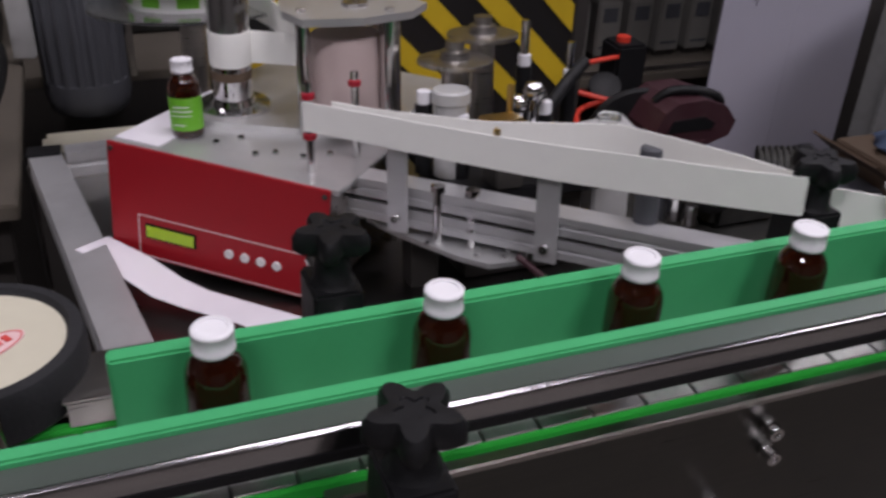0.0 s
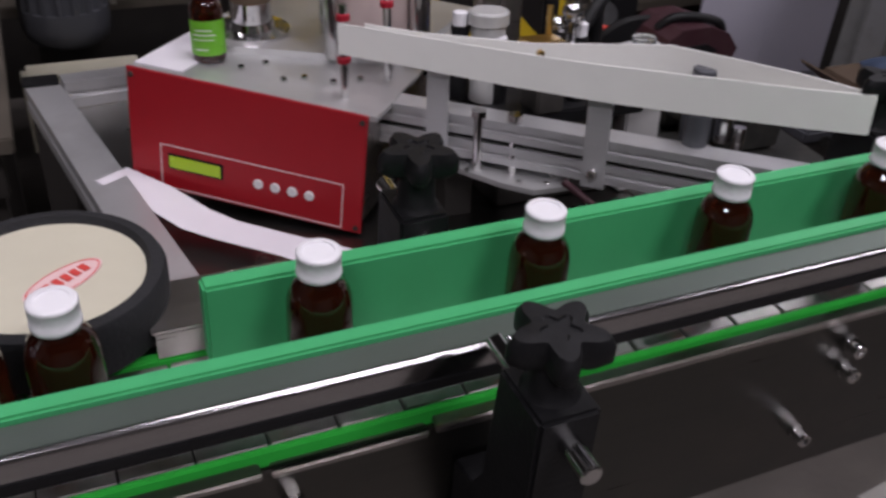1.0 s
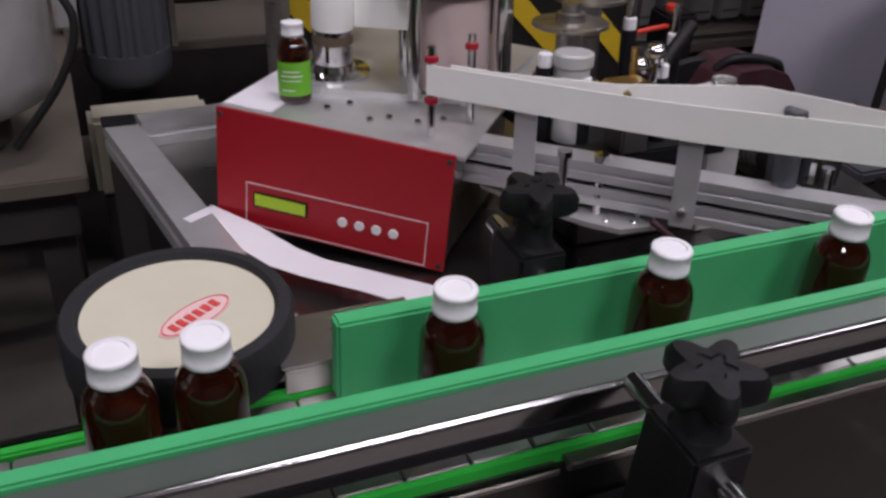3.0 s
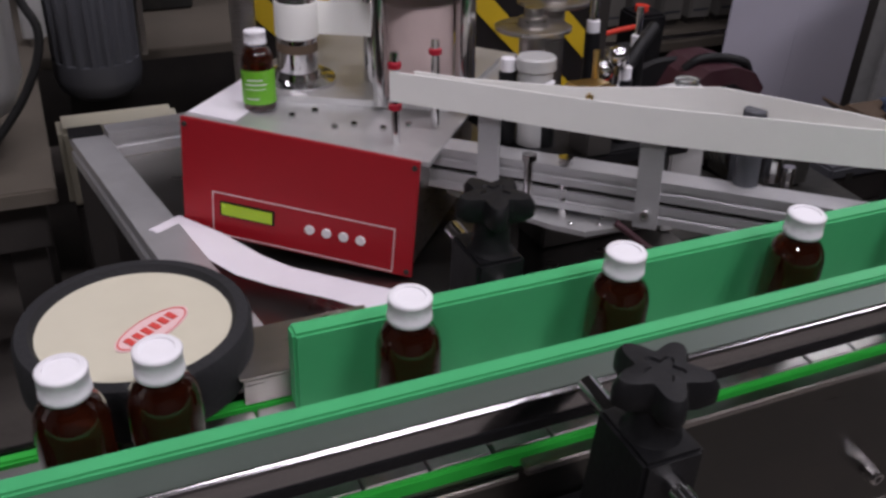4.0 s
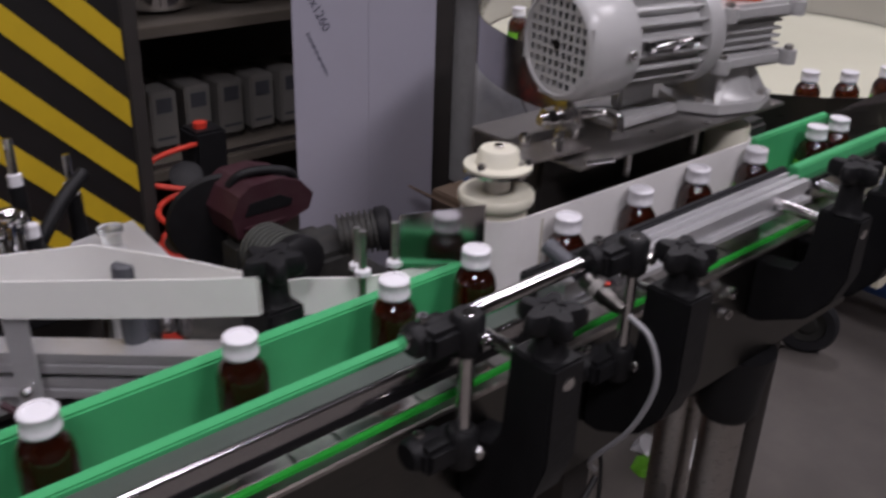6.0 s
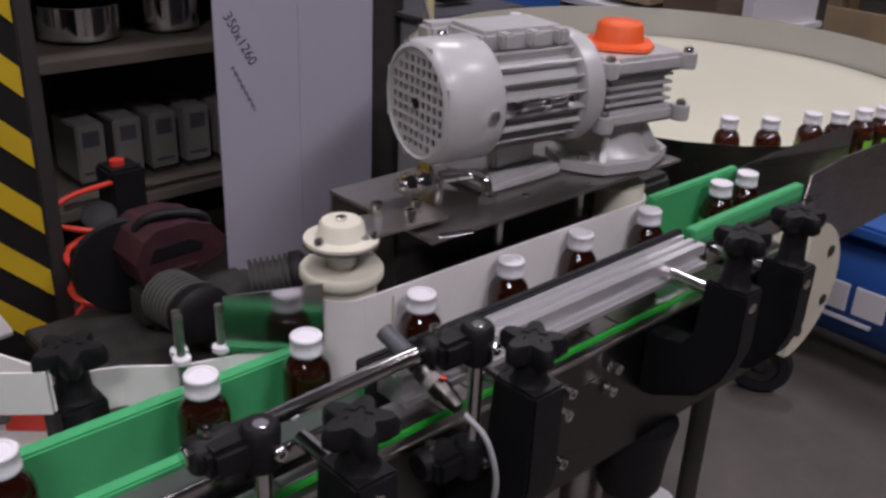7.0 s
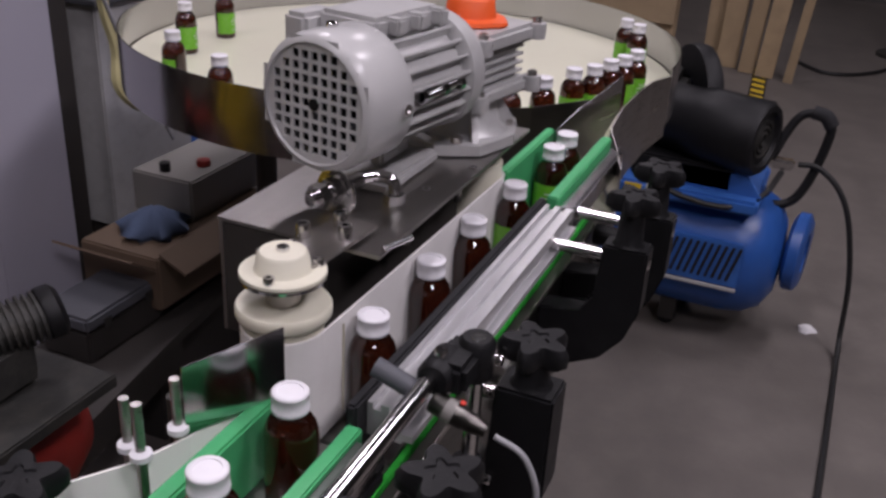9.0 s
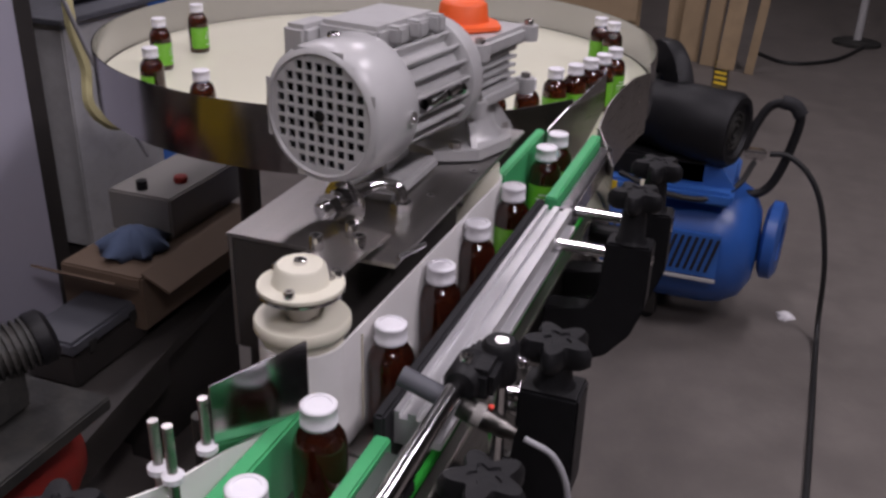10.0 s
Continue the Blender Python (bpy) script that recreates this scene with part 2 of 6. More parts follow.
def lathe(bm, prof, origin, axis=(0, 0, 1), seg=32, wob=None):
    """Turn a profile of (radius, height) round an axis; ends are closed."""
    m = Matrix.Translation(origin) @ frame_of(axis)
    rings = []
    for r, z in prof:
        if r <= 1e-6:
            rings.append([bm.verts.new(m @ Vector((0, 0, z)))])
            continue
        ring = []
        for i in range(seg):
            a = 2 * math.pi * i / seg
            rr = r * (wob(i, z) if wob else 1)
            ring.append(bm.verts.new(m @ Vector((rr * math.cos(a), rr * math.sin(a), z))))
        rings.append(ring)
    for a, b in zip(rings, rings[1:]):
        if len(a) == 1 and len(b) == 1:
            continue
        for i in range(seg):
            j = (i + 1) % seg
            if len(a) == 1:
                bm.faces.new((a[0], b[i], b[j]))
            elif len(b) == 1:
                bm.faces.new((a[i], a[j], b[0]))
            else:
                bm.faces.new((a[i], a[j], b[j], b[i]))
    for ring in (rings[0], rings[-1]):
        if len(ring) > 1 and (rings[0] is not rings[-1]) and prof[0] != prof[-1]:
            bm.faces.new(ring)
    return bm


def rod(bm, p0, p1, r, seg=16, ch=0.0):
    p0, p1 = Vector(p0), Vector(p1)
    h = (p1 - p0).length
    prof = [(r, 0), (r, h)] if not ch else [(r - ch, 0), (r, ch), (r, h - ch), (r - ch, h)]
    return lathe(bm, prof, p0, p1 - p0, seg)


def prism(bm, pts, lo, hi, axis="z"):
    """A polygon extruded along an axis; pts are the two other coordinates, in order."""
    def at(p, h):
        return {"z": (p[0], p[1], h), "y": (p[0], h, p[1]), "x": (h, p[0], p[1])}[axis]
    a = [bm.verts.new(at(p, lo)) for p in pts]
    b = [bm.verts.new(at(p, hi)) for p in pts]
    bm.faces.new(a)
    bm.faces.new(b)
    for i in range(len(pts)):
        j = (i + 1) % len(pts)
        bm.faces.new((a[i], a[j], b[j], b[i]))
    return bm


def tube(bm, pts, r, seg=8, steps=6):
    """A smooth round hose through the points."""
    P = [Vector(p) for p in pts]
    Q = [P[0] * 2 - P[1]] + P + [P[-1] * 2 - P[-2]]
    line = []
    for i in range(1, len(Q) - 2):
        a, b, c, d = Q[i - 1:i + 3]
        for k in range(steps):
            t = k / steps
            line.append(0.5 * (2 * b + (c - a) * t + (2 * a - 5 * b + 4 * c - d) * t * t + (3 * b - a - 3 * c + d) * t ** 3))
    line.append(P[-1])
    last, up = None, Vector((0.3, 0.2, 1)).normalized()
    for i, p in enumerate(line):
        d = (line[min(i + 1, len(line) - 1)] - line[max(i - 1, 0)]).normalized()
        u = (up - d * up.dot(d)).normalized()
        up = u
        w = d.cross(u)
        ring = [bm.verts.new(p + r * (math.cos(2 * math.pi * k / seg) * u + math.sin(2 * math.pi * k / seg) * w)) for k in range(seg)]
        if last:
            for k in range(seg):
                bm.faces.new((last[k], last[(k + 1) % seg], ring[(k + 1) % seg], ring[k]))
        else:
            bm.faces.new(ring)
        last = ring
    bm.faces.new(last)
    return bm


def ribbon(bm, path, low, high, thick):
    """An upright band along a plan line; low and high are its edges' heights at each point."""
    n = len(path)
    L, R = [], []
    for i in range(n):
        d = (Vector(path[min(i + 1, n - 1)]) - Vector(path[max(i - 1, 0)])).normalized()
        o = Vector((-d.y, d.x)) * thick / 2
        p = Vector(path[i])
        for side, s in ((L, 1), (R, -1)):
            q = p + o * s
            side.append((bm.verts.new((q.x, q.y, low[i])), bm.verts.new((q.x, q.y, high[i]))))
    for i in range(n - 1):
        bm.faces.new((L[i][0], L[i + 1][0], L[i + 1][1], L[i][1]))
        bm.faces.new((R[i][0], R[i][1], R[i + 1][1], R[i + 1][0]))
        bm.faces.new((L[i][1], L[i + 1][1], R[i + 1][1], R[i][1]))
        bm.faces.new((L[i][0], R[i][0], R[i + 1][0], L[i + 1][0]))
    for i in (0, n - 1):
        bm.faces.new((L[i][0], L[i][1], R[i][1], R[i][0]))
    return bm


def bolt(bm, p, d=(0, 0, 1), r=0.004, h=0.005):
    """A socket-head screw: head with a recess."""
    return lathe(bm, [(r * 0.5, h * 0.45), (r * 0.5, h), (r * 0.9, h), (r, h * 0.85), (r, 0), (0, 0)][::-1] + [(0, h * 0.45)], p, d, 12)


# ---- room ----
def room():
    x0, x1, y0, y1 = -4.0, 9.0, -4.5, 6.0
    single("floor", box(B(), (x0, y0, -0.1), (x1, y1, 0)), CONCRETE, "worn grey concrete workshop floor with stains", "floor", kind="structure")
    single("ceiling", box(B(), (x0, y0, CEIL), (x1, y1, CEIL + 0.1)), CEILM, "plain dim workshop ceiling", "ceiling", kind="structure")
    for nm, lo, hi in (("wall_north", (x0, y1, 0), (x1, y1 + 0.15, CEIL)), ("wall_south", (x0, y0 - 0.15, 0), (x1, y0, CEIL)),
                       ("wall_west", (x0 - 0.15, y0 - 0.15, 0), (x0, y1 + 0.15, CEIL)), ("wall_east", (x1, y0 - 0.15, 0), (x1 + 0.15, y1 + 0.15, CEIL))):
        single(nm, box(B(), lo, hi), WALLM, "dim grey plastered workshop wall", "wall", kind="structure")
    for x, y, w in TUBES:
        t = thing("ceiling_light", (x, y, CEIL), "long white fluorescent ceiling light", "lamp", "ceiling lights")
        part("housing", box(B(), (x - 0.65, y - 0.26, CEIL - 0.1), (x + 0.65, y + 0.26, CEIL - 0.04), 0.01), CAP, t)
        for dy in (-0.18, -0.06, 0.06, 0.18):
            part("tube", rod(B(), (x - 0.6, y + dy, CEIL - 0.13), (x + 0.6, y + dy, CEIL - 0.13), 0.018), LAMPM, t)
        part("hanger", box(B(), (x - 0.02, y - 0.02, CEIL - 0.04), (x + 0.02, y + 0.02, CEIL)), DARK, t)
        lp = new("tube_light", bpy.data.lights.new("tube_light", "AREA"))
        lp.data.shape, lp.data.size, lp.data.size_y, lp.data.energy, lp.data.color = "RECTANGLE", 1.25, 0.45, LAMP * w, (0.945, 0.92, 1.0)
        lp.matrix_world = pose(x, y, CEIL - 0.16)


room()


# ---- conveyor ----
BELT = 0.9
YB0, YB1 = 0.430, 0.5125
conv = thing("conveyor", (0.4, 0.47, 0), "stainless steel slat-chain bottle conveyor on round legs", "conveyor")
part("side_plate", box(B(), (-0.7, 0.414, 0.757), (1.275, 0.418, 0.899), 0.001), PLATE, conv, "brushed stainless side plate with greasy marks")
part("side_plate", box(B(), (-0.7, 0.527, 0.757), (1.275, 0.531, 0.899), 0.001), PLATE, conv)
# Tray and track are near black to hold the shade inside the conveyor.
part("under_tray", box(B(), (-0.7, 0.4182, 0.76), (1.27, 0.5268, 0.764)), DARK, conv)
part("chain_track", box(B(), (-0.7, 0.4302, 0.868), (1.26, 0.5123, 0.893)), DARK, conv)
part("wear_strip", box(B(), (-0.7, 0.4243, 0.885), (1.25, 0.4288, 0.902), 0.001), GREEN2, conv, "bright green plastic wear strip")
part("wear_strip", box(B(), (-0.7, 0.5133, 0.885), (1.25, 0.521, 0.9025), 0.0015), GREEN2, conv)
part("edge_trim", box(B(), (-0.7, 0.411, 0.8955), (0.006, 0.4208, 0.9), 0.001), STEEL, conv)
part("edge_trim", box(B(), (0.102, 0.411, 0.8955), (1.265, 0.4208, 0.9012), 0.001), STEEL, conv, "bright folded steel edge")
part("edge_trim", box(B(), (0.011, 0.412, 0.8935), (0.098, 0.4208, 0.898), 0.001), STEEL, conv)
part("end_shaft", rod(B(), (1.235, 0.40, 0.845), (1.235, 0.545, 0.845), 0.011), CHROME, conv)


def side_screw(x, z):
    b = B()
    rod(b, (x, 0.4137, z), (x, 0.409, z), 0.0062, 6)
    bolt(b, (x, 0.409, z), (0, -1, 0), 0.0056, 0.009)
    part("screw", b, CHROME, conv, smooth=40)


for x in (-0.31, 0.021, 0.405, 0.907, 0.972, 1.063):
    side_screw(x, 0.876)
for x in (0.405, 0.901, 0.964):
    side_screw(x + 0.004, 0.853)
for x in (0.385, 0.905):
    side_screw(x, 0.8)
for x, y in ((-0.45, 0.44), (-0.45, 0.505), (1.075, 0.44), (1.085, 0.507)):
    part("leg_socket", lathe(B(), [(0.03, 0.665), (0.036, 0.675), (0.038, 0.71), (0.045, 0.757)], (x, y, 0), seg=24), BLACK, conv, "black plastic leg socket", 40)
    part("leg", rod(B(), (x, y, 0.012), (x, y, 0.675), 0.026, 24), STEEL, conv, smooth=40)
    part("foot", lathe(B(), [(0.05, 0), (0.05, 0.012), (0.02, 0.03), (0.02, 0.05)], (x, y, 0), seg=24), BLACK, conv, smooth=40)


# ---- star-knob brackets ----
def star(bm, c, r=0.026, h=0.018):
    def wob(i, z):
        return 1.0 if z < -0.02 else 0.78 + 0.22 * math.cos(5 * 2 * math.pi * i / 60)
    lathe(bm, [(r * 0.35, 0), (r * 0.8, 0.001), (r, h * 0.3), (r, h * 0.75), (r * 0.88, h), (r * 0.4, h * 1.02), (r * 0.36, h * 0.95), (0, h * 0.95)], c, seg=60, wob=wob)
    return bm


def knob_bracket(x, front=True, rod_end=0.318, knob_top=0.998, dy=0.0, label=""):
    t = thing("knob_bracket", (x, 0.39 if front else 0.55, 0.79),
              label or ("black plastic guide bracket with star knob on conveyor front" if front else "black plastic star-knob bracket behind the conveyor guide"), "bracket", "guide brackets")
    f = (lambda y: y) if front else (lambda y: 0.904 - y)
    poly = [(0.334, 0.962), (0.376, 0.962), (0.377, 0.885), (0.388, 0.866), (0.4135, 0.862), (0.4135, 0.798), (0.398, 0.798), (0.366, 0.818), (0.345, 0.845), (0.334, 0.88)]
    half = 0.0165
    if x > 1:
        half = 0.0135
        poly = [(0.334, 0.962), (0.376, 0.962), (0.377, 0.905), (0.388, 0.888), (0.4135, 0.884), (0.4135, 0.816), (0.398, 0.818), (0.366, 0.842), (0.345, 0.868), (0.334, 0.9)]
    if not front:
        poly = [(y - 0.0035, z) for y, z in poly]
    poly = [(y + (dy if y < 0.39 else 0), z) for y, z in poly]
    b = prism(B(), [(f(y), z) for y, z in poly], x - half, x + half, "x")
    bmesh.ops.bevel(b, geom=list(b.edges), offset=0.002, segments=2, affect="EDGES")
    part("arm", b, BLACK, t, smooth=35)
    yk = f(0.355 + dy)
    part("stem", lathe(B(), [(0.015, 0.9622), (0.0125, 0.966), (0.011, knob_top - 0.018)], (x, yk, 0), seg=24), BLACK, t, smooth=40)
    part("knob", star(B(), (x, yk, knob_top - 0.018)), BLACK, t, smooth=45)
    part("rod", rod(B(), (x, f(rod_end), 0.946), (x, f(0.4105) if front else 0.5125, 0.946), 0.0058, 16, 0.001), CHROME, t, "bright steel rod", 40)
    return t


for x, e, dy in ((-0.26, 0.318, 0), (0.131, 0.312, 0), (0.628, 0.325, -0.008), (0.782, 0.329, -0.009), (1.04, 0.317, -0.016), (1.125, 0.311, -0.022)):
    knob_bracket(x, True, e, 1.012 if x > 1 else 0.998, dy)
for x in (0.142, 0.532):
    knob_bracket(x, False, 0.298, 1.003)

# ---- guides ----
g = thing("guide_rail", (0.1, 0.43, 0.93), "polished steel guide rail faced with a green plastic strip", "guide rail")
part("green_strip", box(B(), (-0.7, 0.4325, 0.926), (0.70, 0.444, 0.956), 0.0015), GREEN, g, "worn green plastic strip")
prof = [(0.4322, 0.951), (0.4142, 0.951), (0.4128, 0.9504), (0.4119, 0.9493), (0.4116, 0.9475), (0.4116, 0.9375), (0.4126, 0.935), (0.4155, 0.933), (0.4322, 0.933)]
part("channel", prism(B(), prof, -0.7, 0.69, "x"), MIRROR, g, "polished stainless channel", 50)
# Thin sheet over the channel top, coloured with the green reflection.
part("top_face", box(B(), (-0.7, 0.4146, 0.9511), (0.69, 0.4323, 0.9518), 0.0002), CHANNEL, g, "satin top face with the green strip's reflection in its colour")
# Added black strip: dark surroundings mirrored in the lower half of the steel.
part("lower_lip", box(B(), (-0.7, 0.4111, 0.9268), (0.69, 0.4322, 0.9385), 0.0025), BLACK, g, "added black strip for the dark reflection on the channel's lower half")

g = thing("guide_rail", (0.9, 0.42, 0.93), "grooved aluminium guide rail with a black rubber face", "guide rail")
prof = [(0.4375, 0.94), (0.4375, 0.966), (0.4335, 0.966), (0.4335, 0.961), (0.4275, 0.961), (0.4275, 0.966), (0.4215, 0.966), (0.4215, 0.9615), (0.4165, 0.9615), (0.4165, 0.966),
        (0.409, 0.966), (0.409, 0.955), (0.412, 0.955), (0.412, 0.948), (0.404, 0.948), (0.404, 0.9425), (0.412, 0.9425), (0.412, 0.94)]
part("profile", prism(B(), prof, 0.715, 1.10, "x"), ALU, g, "grooved aluminium profile")
part("rubber_face", box(B(), (0.70, 0.438, 0.922), (1.105, 0.4465, 0.97), 0.002), RUBBER, g, "black rubber face")

g = thing("guide_rail", (1.2, 0.42, 0.93), "short steel guide rail with green strip at conveyor end", "guide rail")
part("green_strip", box(B(), (1.106, 0.427, 0.93), (1.325, 0.439, 0.972), 0.0015), GREEN, g)
part("channel", box(B(), (1.106, 0.41, 0.935), (1.325, 0.4265, 0.962), 0.003), MIRROR, g, smooth=40)

t = thing("back_guard", (0.35, 0.505, 0.9028), "thick green plastic back guard strip along conveyor", "guide rail")
part("strip", box(B(), (-0.002, 0.498, 0.9028), (0.706, 0.5115, 0.957), 0.0018), GREEN, t, "green plastic strip")
for x in (0.06, 0.3, 0.52):
    part("stand_off", box(B(), (x - 0.012, 0.5118, 0.9025), (x + 0.012, 0.5165, 0.95), 0.001), STEEL, t, "grey steel stand-off")
single("back_guard", box(B(), (1.115, 0.486, 0.905), (1.28, 0.497, 0.985), 0.0018), GREEN, "short green plastic back guard at conveyor end", "guide rail")
single("back_guard", box(B(), (-0.72, 0.498, 0.9028), (-0.235, 0.5115, 0.957), 0.0018), GREEN, "green plastic back guard at conveyor infeed", "guide rail")
t = thing("guard_bracket", (0.0, 0.53, 0.9), "bent grey steel bracket under the back guard", "bracket")
part("foot_plate", box(B(), (-0.03, 0.5135, 0.9205), (0.06, 0.56, 0.9222)), STEEL, t)
part("tab", box(B(), (-0.028, 0.513, 0.9035), (0.058, 0.516, 0.92)), STEEL, t)

# ---- sensor clamp ----
def clamp(x, z, lower=False):
    t = thing("rod_clamp", (x, 0.4, z), "black plastic cross clamp on steel rod", "clamp", "rod clamps")
    b = B()
    lathe(b, [(0.010, -0.016), (0.0125, -0.013), (0.0125, 0.013), (0.010, 0.016)], (x, 0.392, z), (1, 0, 0), 20)
    lathe(b, [(0.010, -0.016), (0.0125, -0.013), (0.0125, 0.013), (0.010, 0.016)], (x + 0.024, 0.378, z), (0, 0, 1), 20)
    part("body", b, BLACK, t, smooth=40)
    part("bridge", box(B(), (x - 0.012, 0.372, z - 0.011), (x + 0.03, 0.398, z + 0.011), 0.004), BLACK, t, smooth=40)
    body = t.children[0]
    part("screw", bolt(B(), (x - 0.004, 0.392, z + 0.0125), (0, 0, 1), 0.0045, 0.005), CHROME, body, smooth=40)
    part("screw", bolt(B(), (x + 0.028, 0.3655, z), (0, -1, 0), 0.0045, 0.005), CHROME, t, smooth=40)
    return t


clamp(0.556, 0.981)
clamp(0.736, 0.986)
clamp(0.556, 0.886)
clamp(0.736, 0.886)
single("sensor_rod", rod(B(), (0.537, 0.392, 0.981), (0.752, 0.392, 0.984), 0.0062, 20, 0.001), CHROME, "polished steel rod held in black clamps", "rod", smooth=40)
for x, z1 in ((0.58, 0.995), (0.76, 1.0)):
    single("upright_rod", rod(B(), (x, 0.378, 0.872), (x, 0.378, z1), 0.0058, 20, 0.001), CHROME, "upright polished steel clamp rod", "rod", "clamp rods", smooth=40)
t = thing("photo_sensor", (0.70, 0.4, 0.97), "small cylindrical silver photo sensor with grey cable", "sensor")
sbody = part("body", lathe(B(), [(0.0, 0), (0.0075, 0.0), (0.008, 0.002), (0.008, 0.024), (0.0068, 0.026), (0.0068, 0.031), (0.0045, 0.040), (0.0, 0.040)], (0.72, 0.39, 0.972), (0.05, -1, -0.35), 24), PLATE, t, smooth=40)
part("lens_barrel", rod(B(), (0.718, 0.43, 0.986), (0.72, 0.394, 0.973), 0.007, 24), MOTORG, t, "grey lens barrel", 40)
part("label_band", lathe(B(), [(0.0082, 0.010), (0.0082, 0.017)], (0.72, 0.39, 0.972), (0.05, -1, -0.35), 24), INVERTER, sbody, "white printed band")
part("lamp", lathe(B(), [(0.002, 0), (0.002, 0.0015), (0, 0.002)], (0.7215, 0.369, 0.9745), (0, -0.3, 1), 10), REDHOSE, sbody)
part("cable", tube(B(), [(0.722, 0.346, 0.957), (0.724, 0.325, 0.945), (0.725, 0.315, 0.91), (0.723, 0.33, 0.86), (0.73, 0.37, 0.8), (0.78, 0.40, 0.745)], 0.0022), GREYCABLE, t, "grey cable", 60)
single("floor_cable", tube(B(), [(0.78, 0.402, 0.745), (0.70, 0.395, 0.67), (0.58, 0.40, 0.55), (0.5, 0.43, 0.3), (0.55, 0.5, 0.03), (0.9, 0.62, 0.005), (1.5, 0.9, 0.005), (1.9, 1.3, 0.005)], 0.0032), CABLE, "black cable hanging to the floor", "cable", smooth=60)

# ---- end disc of the conveyor ----
t = thing("end_cover", (1.22, 0.38, 0.88), "off-white plastic cover plate at conveyor end", "cover")
b = prism(B(), [(1.195, 0.82)] + [(1.195 + 0.085 * math.sin(a), 0.895 - 0.078 * math.cos(a)) for a in [0.15 + i * 0.19 for i in range(16)]] + [(1.2, 0.962)], 0.3535, 0.361, "y")
part("plate", b, CREAM, t, smooth=40)
for x, z in ((1.25, 0.93), (1.257, 0.87), (1.215, 0.845)):
    part("hole_plug", rod(B(), (x, 0.3533, z), (x, 0.3515, z), 0.006, 12), IRON, t)
part("spacer", rod(B(), (1.225, 0.361, 0.88), (1.225, 0.414, 0.88), 0.012), BLACK, t)


# ---- bottles ----
def bottle(label, tag):
    t = thing("bottle", (0, 0, 0), label, "bottle", "medicine bottles")
    body = [(0, 0.0025), (0.012, 0.001), (0.0165, 0.0), (0.0178, 0.0015), (0.0182, 0.004), (0.0182, 0.053), (0.0178, 0.058), (0.0163, 0.0635), (0.0135, 0.068), (0.0108, 0.0705), (0.0102, 0.0725), (0.0102, 0.0765), (0, 0.0765)]
    part("glass_body", lathe(B(), body, (0, 0, 0), seg=40), AMBER, t, "amber glass body", 50)
    def ribs(i, z):
        return 1.0 if z > 0.0855 or i % 2 else 0.965
    cap = [(0.0112, 0.0742), (0.0118, 0.0735), (0.0123, 0.074), (0.0123, 0.0765), (0.0119, 0.077), (0.0119, 0.0852), (0.01205, 0.0856), (0.01205, 0.0872), (0.0112, 0.0882), (0.0085, 0.0882), (0.0082, 0.0874), (0.0028, 0.0874), (0, 0.0878)]
    part("cap", lathe(B(), cap, (0, 0, 0), seg=72, wob=ribs), CAP, t, "ribbed white plastic cap", 50)
    if tag:
        b = B()
        n, r = 26, 0.01845
        a0, a1 = (-2.1, 2.1) if tag == 1 else (0.3, 4.4)
        vs = [[b.verts.new((r * math.sin(a0 + (a1 - a0) * i / n), -r * math.cos(a0 + (a1 - a0) * i / n), z)) for i in range(n + 1)] for z in (0.009, 0.047)]
        for i in range(n):
            b.faces.new((vs[0][i], vs[0][i + 1], vs[1][i + 1], vs[1][i]))
        tag_ob = part("label", b, LABEL_G, t, "lime green paper label", 60)
        b = B()
        r = 0.0186
        for z0, z1, c0, c1 in ((0.036, 0.0375, -0.5, 0.5), (0.031, 0.0325, -0.7, 0.7), (0.026, 0.027, -0.7, 0.6), (0.015, 0.0165, -0.6, 0.2)):
            mid = (a0 + a1) / 2
            vs = [[b.verts.new((r * math.sin(mid + c0 + (c1 - c0) * i / 8), -r * math.cos(mid + c0 + (c1 - c0) * i / 8), z)) for i in range(9)] for z in (z0, z1)]
            for i in range(8):
                b.faces.new((vs[0][i], vs[0][i + 1], vs[1][i + 1], vs[1][i]))
        part("label_print", b, LABEL_W, tag_ob, "pale print lines", 60)
    return t


plain = bottle("amber glass bottle with white cap, unlabelled, on conveyor", 0)
front = bottle("amber glass bottle with green label and white cap", 1)
turned = bottle("amber glass bottle, green label turned aside, white cap", 2)
used = set()


def put(kind, x, y, z, turn=0):
    m = pose(x, y, z, 0, 0, turn)
    if kind.name in used:
        return copy_thing(kind, m)
    used.add(kind.name)
    kind.matrix_basis = m
    return kind


for i, x in enumerate((-0.33, -0.285, -0.24, -0.195, -0.118, -0.075, 0.055, 0.19, 0.325, 0.458, 0.59, 0.675)):
    put(plain, x, 0.4715, BELT, i * 37)
for i, x in enumerate((0.785, 0.888, 0.982)):
    put(plain, x, 0.47, BELT, 40 + i * 60)
for i, x in enumerate((1.083, 1.212, 1.264)):
    put(front, x, 0.466, BELT, -40 - i * 25)


# ---- labelling head ----
ANG = math.atan2(-0.6325, 0.7745)
U = Vector((0.7715, -0.6301, -0.0868))
N = Vector((0.6325, 0.7745, 0)).normalized()
W = U.cross(N).normalized()
O = Vector((0.0155, 0.994, 0.928))
BOXM = Matrix((U.to_4d(), N.to_4d(), W.to_4d(), (0, 0, 0, 1))).transposed()
BOXM[0][3], BOXM[1][3], BOXM[2][3], BOXM[3][3] = O.x, O.y, O.z, 1
for i in range(3):
    BOXM[3][i] = 0


def tilt(bm):
    bmesh.ops.transform(bm, matrix=BOXM, verts=bm.verts)
    return bm


